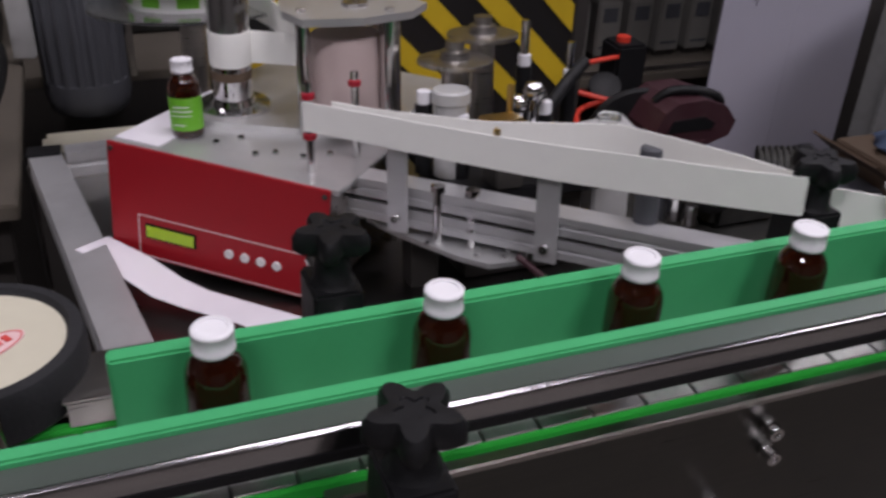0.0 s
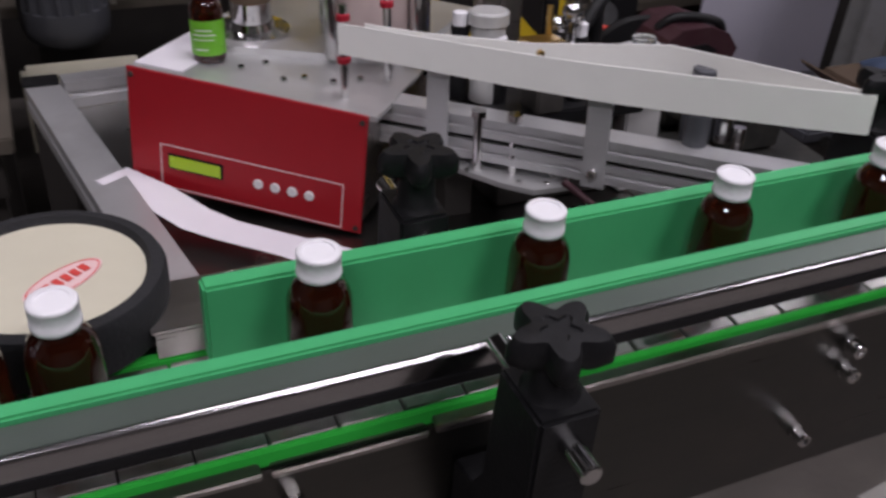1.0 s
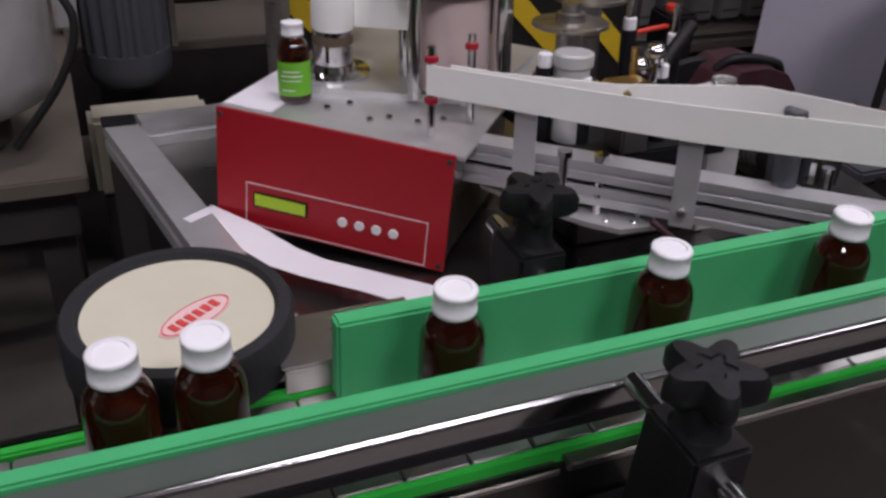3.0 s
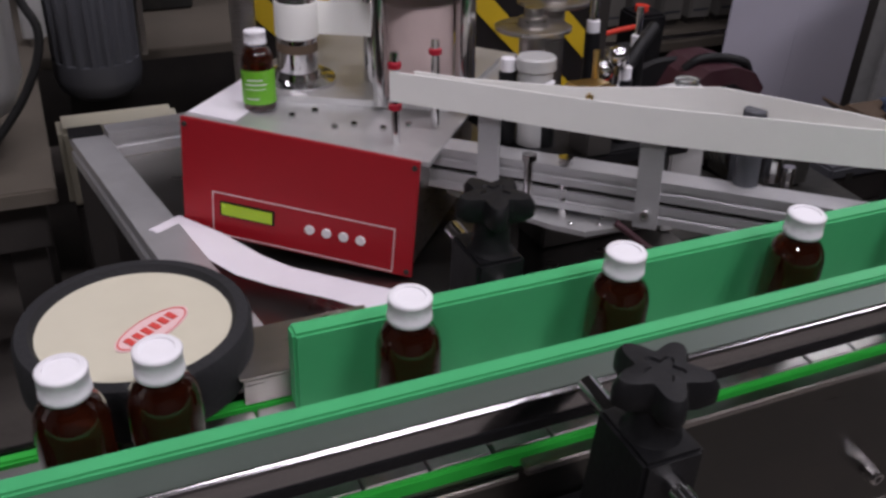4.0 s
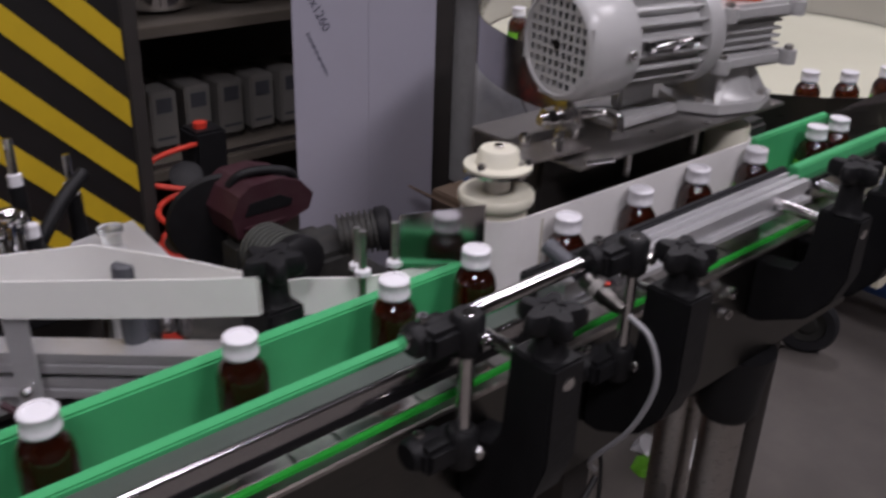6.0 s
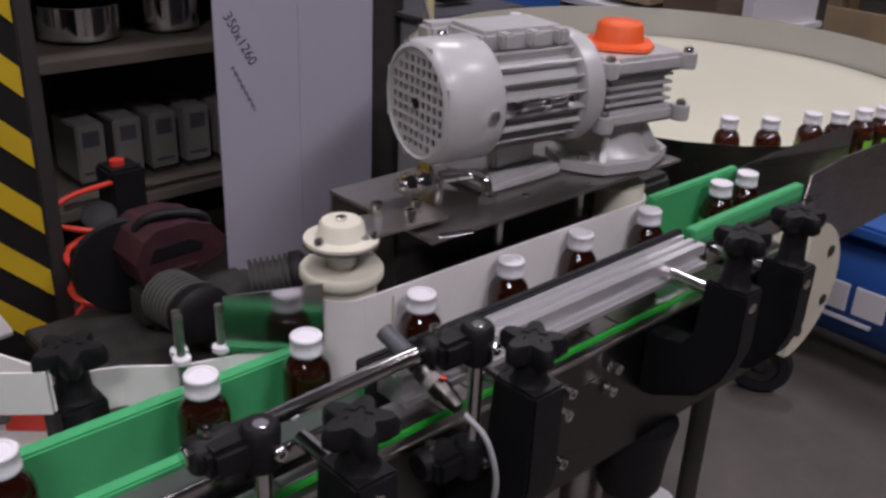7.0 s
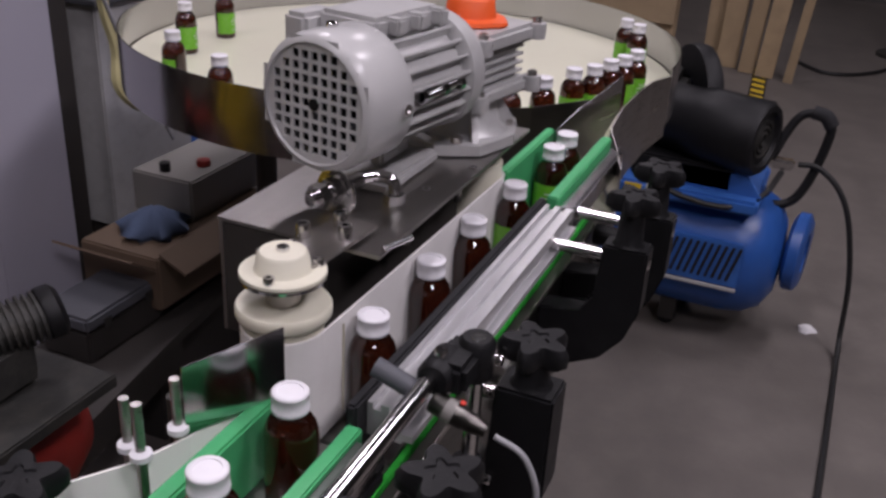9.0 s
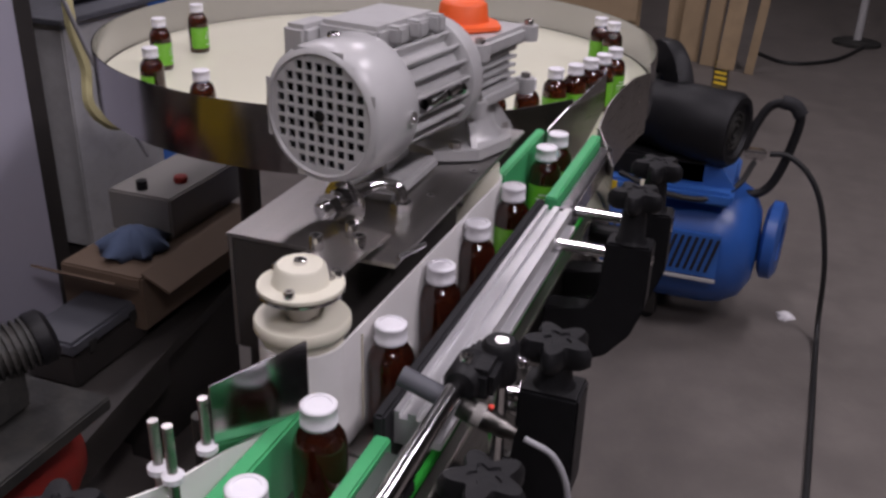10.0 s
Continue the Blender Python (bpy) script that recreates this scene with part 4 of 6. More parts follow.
part("hex_bolt", rod(B(), (0.816, 0.535, 1.056), (0.876, 0.524, 1.056), 0.006, 16, 0.001), CHROME, ws, smooth=40)
part("hex_nut", lathe(B(), [(0.0105, 0), (0.0105, 0.009)], (0.822, 0.534, 1.056), (0.06, -0.011, 0), 6), CHROME, ws)
part("hex_nut", lathe(B(), [(0.0105, 0), (0.0105, 0.008)], (0.837, 0.531, 1.056), (0.06, -0.011, 0), 6), CHROME, ws)
part("bolt_ring", lathe(B(), [(0.017, 0), (0.019, 0.001), (0.019, 0.003), (0.017, 0.004)], (0.845, 0.53, 1.053), (0.06, -0.011, 0), 24), CHROME, ws, smooth=40)
part("bolt_block", box(B(), (0.846, 0.518, 1.0347), (0.856, 0.538, 1.062), 0.002), STEEL, ws)
part("angle_rod", tube(B(), [(0.875, 0.524, 1.056), (0.887, 0.515, 1.0565), (0.89, 0.503, 1.054), (0.89, 0.5, 1.045), (0.89, 0.5, 1.035)], 0.005, 10), CHROME, ws, smooth=50)
part("stand_nut", lathe(B(), [(0.009, 0), (0.009, 0.008)], (0.89, 0.5, 1.0347), seg=6), CHROME, ws)
for x, y in ((0.93, 0.49), (1.0, 0.475), (0.96, 0.56), (1.10, 0.475)):
    part("plate_screw", bolt(B(), (x, y, 1.0346), (0, 0, 1), 0.004, 0.0012), CHROME, ws)
for x in (0.90, 1.01):
    part("skirt_post", rod(B(), (x, 0.492, 0.995), (x, 0.492, 1.0308), 0.004, 10), STEEL, ws)

# reflecting guide plate before the roller and three guide posts
gp = thing("deflector_plate", (0.68, 0.505, 0.92), "thin shiny steel deflector plate with two holes", "plate")
RP = Matrix.Rotation(math.atan2(-0.026, 0.064), 3, "Z")
b = box(B(), (0.636, 0.5055, 0.962), (0.711, 0.507, 1.012), 0, RP)
part("plate", b, MIRROR, gp)
for x, y, z in ((0.652, 0.5159, 1.0), (0.691, 0.5, 1.005)):
    part("hole", lathe(B(), [(0.0022, 0), (0.0022, 0.0006), (0, 0.0006)], (x, y, z), (-0.38, -0.925, 0), 12), CAP, gp)
for x, y, zt, tip in ((0.611, 0.543, 1.004, 0), (0.606, 0.529, 1.006, 0), (0.637, 0.526, 1.006, 1)):
    t = thing("guide_post", (x, y, 0.9), "thin steel guide post in the label path", "post", "guide posts")
    part("shaft", rod(B(), (x, y, 0.80), (x, y, zt), 0.0032, 14), STEEL, t, smooth=40)
    part("collar", lathe(B(), [(0.0033, 0), (0.0068, 0.001), (0.0068, 0.005), (0.0033, 0.007)], (x, y, 0.966), seg=16), CAP, t, "white plastic collar", 40)
part_t = thing("web_tail", (0.6, 0.54, 0.93), "white label web running to the applicator", "label web")
part("band", ribbon(B(), [(0.528, 0.565), (0.57, 0.556), (0.608, 0.5365), (0.64, 0.5225), (0.705, 0.51)], [0.935, 0.932, 0.928, 0.926, 0.926], [0.971, 0.966, 0.962, 0.964, 0.968], 0.0015), WEB, part_t)
t = thing("spring_post", (0.65, 0.55, 0.8), "dark threaded spring post beside the guide posts", "post")
part("shaft", rod(B(), (0.66, 0.548, 0.8), (0.66, 0.548, 0.975), 0.006, 12), IRON, t)


# ---- motor and gearbox on the wrap station ----
mt = thing("gear_motor", (0.95, 0.53, 1.035), "grey electric gear motor with finned body and grille", "motor")
CX0, CY, CZ, FR = 0.847, 0.541, 1.1195, 0.0545
AX = Vector((0.985, -0.17, 0)).normalized()


def along(s, y=0.0, z=0.0):
    side = Vector((-AX.y, AX.x, 0))
    return Vector((CX0, CY, CZ)) + AX * s + side * y + Vector((0, 0, z))


fan = part("fan_cover", lathe(B(), [(0.0465, 0.0015), (0.0475, 0.0), (0.051, 0.0015), (0.0535, 0.005), (FR, 0.010), (FR, 0.056), (0.053, 0.058), (0.052, 0.058), (0.052, 0.009), (0.0465, 0.0045), (0.0465, 0.0015)], along(0), AX, 56), FANPAINT, mt, "light grey fan cover", 40)
b = B()
p, half = 0.0092, 0.0033
side = Vector((-AX.y, AX.x, 0))


def fv(y, z, s):
    return b.verts.new(along(s, y, z))


for i in range(-5, 6):
    for j in range(-5, 6):
        y, z = i * p, j * p
        d = math.hypot(i, j)
        if d > 5.4:
            continue
        hole = d < 4.6 and not (i == 0 and j == 0)
        q = p / 2
        if not hole:
            b.faces.new((fv(y - q, z - q, 0.0022), fv(y + q, z - q, 0.0022), fv(y + q, z + q, 0.0022), fv(y - q, z + q, 0.0022)))
            continue
        o = [fv(y + a * q, z + c * q, 0.0022) for a, c in ((-1, -1), (1, -1), (1, 1), (-1, 1))]
        n = [fv(y + a * half, z + c * half, 0.0022) for a, c in ((-1, -1), (1, -1), (1, 1), (-1, 1))]
        m = [fv(y + a * half, z + c * half, 0.0048) for a, c in ((-1, -1), (1, -1), (1, 1), (-1, 1))]
        for k in range(4):
            l = (k + 1) % 4
            b.faces.new((o[k], o[l], n[l], n[k]))
            b.faces.new((n[k], n[l], m[l], m[k]))
bmesh.ops.remove_doubles(b, verts=b.verts, dist=0.00005)
part("grille", b, FANPAINT, fan, "grille of square openings")
part("grille_boss", lathe(B(), [(0.0048, 0.001), (0.0048, 0.0018), (0, 0.0018)], along(0), AX, 16), BLACK, mt)
part("fan_backing", lathe(B(), [(0.05, 0.022), (0.05, 0.026)], along(0), AX, 32), BLACK, mt)
for k in range(7):
    a = 2 * math.pi * k / 7
    b = B()
    c = along(0.014, 0.03 * math.cos(a), 0.03 * math.sin(a))
    box(b, (c.x - 0.006, c.y - 0.0012, c.z - 0.016), (c.x + 0.006, c.y + 0.0012, c.z + 0.016), 0, Matrix.Rotation(a - math.pi / 2, 3, AX))
    part("fan_blade", b, MOTORG, mt)
part("stator", lathe(B(), [(0.041, 0.05), (0.041, 0.155)], along(0), AX, 40), CAST, mt, smooth=40)
for k in range(22):
    a = 2 * math.pi * (k + 0.5) / 22
    if 1.0 < a < 2.1:
        continue
    b = B()
    box(b, (0.057, -0.0013, 0.040), (0.148, 0.0013, 0.0505), 0.0008)
    mm = Matrix.Translation(along(0)) @ Vector((1, 0, 0)).rotation_difference(AX).to_matrix().to_4x4() @ Matrix.Rotation(a - math.pi / 2, 4, "X")
    bmesh.ops.transform(b, matrix=mm, verts=b.verts)
    part("cooling_fin", b, CAST, mt)
part("end_bell", lathe(B(), [(0.046, 0.146), (0.052, 0.149), (0.0525, 0.163), (0.05, 0.17), (0.03, 0.178), (0.03, 0.19)], along(0), AX, 48), CAST, mt, smooth=40)
mm = Vector((1, 0, 0)).rotation_difference(AX).to_matrix()
c = along(0.10, 0.012, 0.055)
part("terminal_box", box(B(), (c.x - 0.045, c.y - 0.03, c.z - 0.016), (c.x + 0.045, c.y + 0.03, c.z + 0.004), 0.004, mm), CAST, mt, "square terminal box", 40)
c = along(0.05, 0.05, 0.03)
part("terminal_cover", box(B(), (c.x - 0.012, c.y - 0.012, c.z - 0.02), (c.x + 0.03, c.y + 0.012, c.z + 0.026), 0.004, mm), CAST, mt, smooth=40)
for s in (0.075, 0.105, 0.135):
    c = along(s, -0.014, 0.052)
    part("lug", box(B(), (c.x - 0.006, c.y - 0.014, c.z - 0.008), (c.x + 0.006, c.y + 0.006, c.z + 0.006), 0.002, mm), CAST, mt)
part("clamp_bolt", rod(B(), along(0.07, -0.052, 0.0), along(0.125, -0.052, 0.004), 0.0032, 10), CHROME, mt, smooth=40)
for s in (0.07, 0.1, 0.125):
    part("bolt_head", lathe(B(), [(0.0055, -0.003), (0.0055, 0.003)], along(s, -0.052, 0.002), AX, 6), CHROME, mt)
part("cover_screw", bolt(B(), along(0.045, -0.0545, -0.002), -side, 0.005, 0.003), CHROME, fan, smooth=40)
part("cover_screw", bolt(B(), along(0.03, 0.006, 0.0543), (0, 0, 1), 0.005, 0.003), CHROME, fan, smooth=40)
part("motor_foot", box(B(), (0.90, 0.50, 1.0348), (1.0, 0.56, 1.046), 0.003), CAST, mt)
part("foot_web", box(B(), (0.93, 0.522, 1.046), (0.985, 0.536, 1.076), 0.003), CAST, mt)

GX, GY = 1.075, 0.507
gb = thing("gearbox", (GX, GY, 1.035), "grey cast worm gearbox with orange guard cap", "gearbox")
RG = Matrix.Rotation(radians(-10), 3, "Z")


def slab(x, y, z0, z1, bev=0.003, name="housing"):
    return part(name, box(B(), (GX - x, GY - y, z0), (GX + x, GY + y, z1), bev, RG), CAST, gb, smooth=40)


part("base_flange", prism(B(), [(GX + 0.066 * math.cos(a) * (1.0 if k % 3 else 1.06), GY + 0.05 * math.sin(a) * (1.0 if k % 3 else 1.06)) for k, a in enumerate([i * math.pi / 12 for i in range(24)])], 1.0346, 1.0445), CAST, gb)
part("cone", lathe(B(), [(0.042, 1.0445), (0.036, 1.050), (0.031, 1.068), (0.031, 1.078)], (GX, GY, 0), seg=32), CAST, gb, smooth=40)
for k in range(4):
    a = radians(35 + 90 * k)
    b = B()
    dx, dy = math.cos(a), math.sin(a)
    v = [b.verts.new((GX + dx * r + s * -dy * 0.003, GY + dy * r + s * dx * 0.003, z)) for s in (-1, 1) for r, z in ((0.03, 1.0445), (0.055, 1.0445), (0.034, 1.077), (0.03, 1.077))]
    for f in ((0, 1, 2, 3), (7, 6, 5, 4), (0, 1, 5, 4), (1, 2, 6, 5), (2, 3, 7, 6), (3, 0, 4, 7)):
        b.faces.new([v[i] for i in f])
    part("rib", b, CAST, gb)
slab(0.047, 0.043, 1.078, 1.094, 0.004)
slab(0.036, 0.033, 1.094, 1.128, 0.002)
for z in (1.098, 1.106, 1.114, 1.122):
    slab(0.042, 0.038, z, z + 0.0028, 0.001, "cooling_fin")
slab(0.05, 0.046, 1.128, 1.145, 0.004)
for sx, sy in ((1, 1), (1, -1), (-1, 1), (-1, -1)):
    for z in (1.086, 1.137):
        o = RG @ Vector((sx * 0.049, sy * 0.045, 0))
        lug = part("corner_lug", lathe(B(), [(0.009, -0.007), (0.0095, 0), (0.009, 0.0075)], (GX + o.x, GY + o.y, z), seg=16), CAST, gb, smooth=40)
        part("lug_screw", bolt(B(), (GX + o.x, GY + o.y, z + 0.0075), (0, 0, 1), 0.0045, 0.005), STEEL, lug, smooth=40)
for a in (20, 100, 200, 300):
    x, y = GX + 0.056 * math.cos(radians(a)), GY + 0.043 * math.sin(radians(a))
    part("flange_bolt", lathe(B(), [(0.006, 0), (0.006, 0.006)], (x, y, 1.0446), seg=6), STEEL, gb)
part("orange_cap", lathe(B(), [(0.032, 1.1452), (0.034, 1.147), (0.033, 1.150), (0.0245, 1.1515), (0.0235, 1.1535), (0.022, 1.1665), (0.019, 1.1695), (0, 1.1705)], (GX, GY, 0), seg=56, wob=lambda i, z: 1.0 + (0.14 * max(0, math.cos(4 * 2 * math.pi * i / 56 + 0.6)) if z < 1.151 else 0)), ORANGE, gb, "bright orange plastic guard", 45)

# ---- turntable ----
TX, TY, TR, TZ, TT = 1.779, 0.922, 0.489, 0.9, 0.962
tt = thing("turntable", (TX, TY, 0), "large round collecting table with steel rim and cream top", "turntable")
part("tabletop", lathe(B(), [(TR - 0.004, TZ - 0.02), (TR - 0.004, TZ), (0, TZ)], (TX, TY, 0), seg=96), TABLE_W, tt, "cream plastic disc top", 40)
b = B()
n = 110
gap0, gap1 = radians(209), radians(266)
arc = [gap1 + (2 * math.pi - (gap1 - gap0)) * i / n for i in range(n + 1)]
ribbon(b, [(TX + TR * math.cos(a), TY + TR * math.sin(a)) for a in arc], [0.868] * (n + 1), [TT] * (n + 1), 0.002)
part("rim", b, MIRROR, tt, "polished steel rim", 40)
part("skirt", lathe(B(), [(TR - 0.12, 0.82), (TR - 0.12, 0.88)], (TX, TY, 0), seg=80), DARK, tt, smooth=40)
part("column", lathe(B(), [(0.06, 0.02), (0.06, 0.85), (0.3, 0.868)], (TX, TY, 0), seg=32), STEEL, tt, smooth=40)
# Steel legs coloured near black for the gloom under the table.
for x, y in ((1.62, 0.66), (1.52, 1.05), (2.1, 1.2)):
    part("leg", rod(B(), (x, y, 0.015), (x, y, 0.868), 0.018, 20), DARK, tt, smooth=40)
    part("foot", lathe(B(), [(0.045, 0), (0.045, 0.012), (0.018, 0.03)], (x, y, 0), seg=24), BLACK, tt, smooth=40)

ch = thing("outfeed_chute", (1.35, 0.42, 0.9), "bent shiny steel chute plates between conveyor and turntable", "chute")
part("outer_wall", ribbon(B(), [(1.27, 0.40), (1.36, 0.437), (1.45, 0.444), (1.55, 0.444), (1.62, 0.439), (1.70, 0.426), (TX + TR * math.cos(gap1), TY + TR * math.sin(gap1))], [0.87, 0.85, 0.85, 0.855, 0.86, 0.865, 0.868], [0.955, 0.972, 0.974, 0.972, 0.97, TT, TT], 0.002), STEEL, ch, "dull steel outer wall")
part("inner_wall", ribbon(B(), [(1.266, 0.481), (1.34, 0.474), (1.42, 0.465), (1.493, 0.458)], [0.91, 0.91, 0.925, 0.955], [0.988, 0.996, 1.001, 1.006], 0.0015), MIRROR, ch, "shiny tapering inner wall")
# PLATE gives this polished wall its dark reflection as colour.
part("curved_wall", ribbon(B(), [(1.50, 0.502), (1.42, 0.56), (1.37, 0.62), (1.345, 0.67), (TX + TR * math.cos(gap0), TY + TR * math.sin(gap0))], [0.86] * 5, [0.962] * 5, 0.0015), PLATE, ch, "curved dark polished steel wall")
part("bed", prism(B(), [(1.275, 0.405), (1.36, 0.44), (1.45, 0.447), (1.55, 0.447), (1.62, 0.442), (1.70, 0.43), (1.76, 0.45), (1.70, 0.60), (1.45, 0.75), (1.362, 0.68), (1.374, 0.622), (1.423, 0.563), (1.498, 0.507), (1.49, 0.46), (1.34, 0.472), (1.28, 0.478)], 0.894, 0.8985), TABLE_W, ch, "cream transfer plate")
part("block", box(B(), (1.135, 0.52, 0.93), (1.20, 0.58, 0.985), 0.006), IRON, ch)

for x, y, k, a in ((1.585, 1.251, 1, 30), (1.72, 1.266, 1, 20), (1.403, 1.134, 2, 60), (1.325, 0.992, 2, 60), (1.44, 0.60, 2, 80), (1.485, 0.565, 1, -35), (1.558, 0.543, 1, -60), (1.594, 0.522, 1, -50),
                   (1.639, 0.509, 2, -60), (1.677, 0.497, 2, -70), (1.725, 0.488, 1, -20), (1.957, 0.559, 2, 40), (1.925, 0.53, 1, -30)):
    put(front if k == 1 else turned, x, y, TZ, a)

# ---- rubber-edged infeed disc ----
ds = thing("transfer_disc", (-0.0785, 0.566, 0.9), "cream transfer disc with thick black rubber edge", "disc")
part("rubber_edge", lathe(B(), [(0.052, 0.916), (0.0645, 0.917), (0.0665, 0.921), (0.0665, 0.948), (0.0645, 0.952), (0.0575, 0.953), (0.056, 0.95), (0.052, 0.945), (0.052, 0.916)], (-0.0785, 0.566, 0), seg=64), RUBBER, ds, "matt black rubber edge", 40)
part("disc_top", lathe(B(), [(0.0557, 0.92), (0.0557, 0.9485), (0, 0.9485)], (-0.0785, 0.566, 0), seg=64), CREAM, ds, "cream disc top", 40)
b = B()
lathe(b, [(0.026, 0), (0.026, 0.0005), (0, 0.0005)], (0, 0, 0), seg=40)
bmesh.ops.transform(b, matrix=pose(-0.07, 0.558, 0.9487, 0, 0, 35) @ Matrix.Diagonal((1, 0.42, 1, 1)), verts=b.verts)
sticker = part("sticker", b, PINKST, ds, "oval pink sticker")
b = B()
lathe(b, [(0.0245, 0), (0.0245, 0.0003), (0.0235, 0.0003), (0.0235, 0), (0.0245, 0)], (0, 0, 0), seg=40)
bmesh.ops.transform(b, matrix=pose(-0.07, 0.558, 0.9493, 0, 0, 35) @ Matrix.Diagonal((1, 0.42, 1, 1)), verts=b.verts)
part("sticker_ring", b, STICKRED, sticker)
for k in range(6):
    b = box(B(), (-0.0185 + k * 0.0062, -0.0035, 0.0), (-0.0145 + k * 0.0062, 0.0035, 0.0006))
    bmesh.ops.transform(b, matrix=pose(-0.07, 0.558, 0.9493, 0, 0, 35), verts=b.verts)
    part("sticker_mark", b, STICKRED, sticker)
part("spindle", rod(B(), (-0.0785, 0.566, 0.70), (-0.0785, 0.566, 0.92), 0.02), STEEL, ds)
part("bearing_plate", box(B(), (-0.17, 0.533, 0.77), (-0.03, 0.64, 0.785), 0.002), STEEL, ds)


# ---- striped guard panel ----
hp = thing("hazard_panel", (0.5, 1.5, 0), "upright steel panel with yellow and black diagonal stripes", "panel")
HX0, HX1, HZ0, HZ1 = 0.20, 0.832, 0.15, 1.8
part("sheet", box(B(), (HX0, 1.5, HZ0), (HX1, 1.506, HZ1)), HBLACK, hp, "black painted sheet")
part("edge_post", box(B(), (HX1 + 0.001, 1.497, 0.0), (HX1 + 0.03, 1.535, HZ1), 0.003), DARK, hp)
sl, wz, pz = -1.0, 0.05, 0.1195
for k in range(-6, 15):
    # a slanting stripe, cut by the panel's edges
    c0 = 0.182 + k * pz
    xa = max(HX0 + 0.001, HX1 - (HZ1 - wz - c0))
    xb = min(HX1 - 0.001, HX1 - (HZ0 - c0))
    if xb - xa < 0.02:
        continue
    za, zb = c0 + sl * (xa - HX1), c0 + sl * (xb - HX1)
    part("stripe", prism(B(), [(xa, za), (xb, zb), (xb, zb + wz), (xa, za + wz)], 1.4975, 1.4995, "y"), YELLOW, hp)
part("foot", box(B(), (HX0, 1.5, 0), (HX0 + 0.05, 1.55, HZ0)), DARK, hp)

# ---- pale upright sheet ----
co = thing("upright_sheet", (1.45, 1.66, 0), "tall pale lilac sheet-metal panel with handwritten notes", "panel")
part("left_face", box(B(), (1.232, 1.60, 0), (1.425, 1.604, 2.4), 0.001), COLUMN, co)
part("right_face", box(B(), (1.426, 1.6025, 0), (1.622, 1.6065, 2.4), 0.001), COLUMN, co)
part("return_edge", box(B(), (1.617, 1.607, 0), (1.622, 1.68, 2.4)), COLUMN, co)


def writing(text, size, m, material, parent, name="writing"):
    cu = bpy.data.curves.new(name, "FONT")
    cu.body, cu.size, cu.extrude = text, size, 0.0002
    tmp = bpy.data.objects.new(name, cu)
    scene.collection.objects.link(tmp)
    dg = bpy.context.evaluated_depsgraph_get()
    me = bpy.data.meshes.new_from_object(tmp.evaluated_get(dg))
    bpy.data.objects.remove(tmp)
    bpy.data.curves.remove(cu)
    me.transform(Matrix.Translation(-place(parent)) @ m)
    me.materials.clear()
    me.materials.append(material)
    ob = new(name, me)
    ob.parent = parent
    return ob


writing("350x1260", 0.03, pose(1.252, 1.5995, 0.972, 90, 62, 0), INK, co)
for k in range(7):
    part("scribble", tube(B(), [(1.264 + k * 0.007, 1.5992, 0.865 - k * 0.014), (1.270 + k * 0.007, 1.5992, 0.872 - k * 0.014), (1.272 + k * 0.007, 1.5992, 0.856 - k * 0.014)], 0.0009, 5, 3), INK, co)

# ---- dark post, strap and cabinet beside the sheet ----
single("dark_post", box(B(), (1.66, 1.69, 0), (1.76, 1.79, 2.6), 0.005), DARK, "dark brown steel post behind the pale sheet", "post")
gbx = thing("control_cabinet", (2.05, 1.95, 0), "narrow grey steel cabinet with dark top", "cabinet")
part("body", box(B(), (1.93, 1.78, 0.35), (2.25, 2.05, 1.0), 0.004), CAST, gbx)
part("top", box(B(), (1.91, 1.76, 1.001), (2.28, 2.07, 1.016), 0.002), MOTORG, gbx)
part("leg", box(B(), (1.95, 1.8, 0), (2.23, 2.03, 0.349)), DARK, gbx)
ph = thing("handset", (2.1, 1.85, 1.016), "black handset lying on the cabinet", "phone")
part("body", box(B(), (2.05, 1.84, 1.0162), (2.17, 1.89, 1.034), 0.006), BLACK, ph)
for k in range(3):
    part("key", box(B(), (2.075 + k * 0.03, 1.85, 1.0342), (2.09 + k * 0.03, 1.875, 1.037)), IRON, ph)
b = B()
P = [(1.90, 1.72, 1.35), (1.885, 1.71, 1.15), (1.87, 1.70, 1.0), (1.885, 1.69, 0.9), (1.87, 1.68, 0.82), (1.90, 1.66, 0.77), (1.96, 1.65, 0.75)]
tube(b, P, 0.013, 6)
single("hanging_strap", b, STRAP, "pale yellow strap hanging beside the post", "strap", smooth=50)
single("grey_rope", tube(B(), [(1.755, 1.735, 1.4), (1.86, 1.66, 0.95), (1.95, 1.6, 0.68)], 0.005, 6), GREYCABLE, "thin grey cord hanging slantwise", "cord", smooth=60)
bx = thing("carton", (1.8, 1.5, 0), "torn brown cardboard carton under the turntable", "carton")
part("shell", box(B(), (1.58, 1.40, 0.44), (2.0, 1.60, 0.56), 0.004), CARD, bx)
part("flap", box(B(), (1.58, 1.33, 0.555), (2.0, 1.40, 0.56), 0, Matrix.Rotation(radians(25), 3, "X")), CARD, bx)
part("flap", box(B(), (1.50, 1.40, 0.56), (1.579, 1.60, 0.565), 0, Matrix.Rotation(radians(35), 3, "Y")), CARD, bx)
part("stand", box(B(), (1.62, 1.44, 0), (1.96, 1.58, 0.4395)), DARK, bx)
b = B()
lathe(b, [(0.0, 0.0), (0.06, 0.0), (0.07, 0.015), (0.045, 0.035), (0.02, 0.05), (0, 0.052)], (1.69, 1.49, 0.5605), seg=22, wob=lambda i, z: 1 + 0.22 * math.sin(i * 2.1 + z * 60))
single("blue_rag", b, BLUERAG, "crumpled blue cloth on the carton", "cloth", smooth=70)
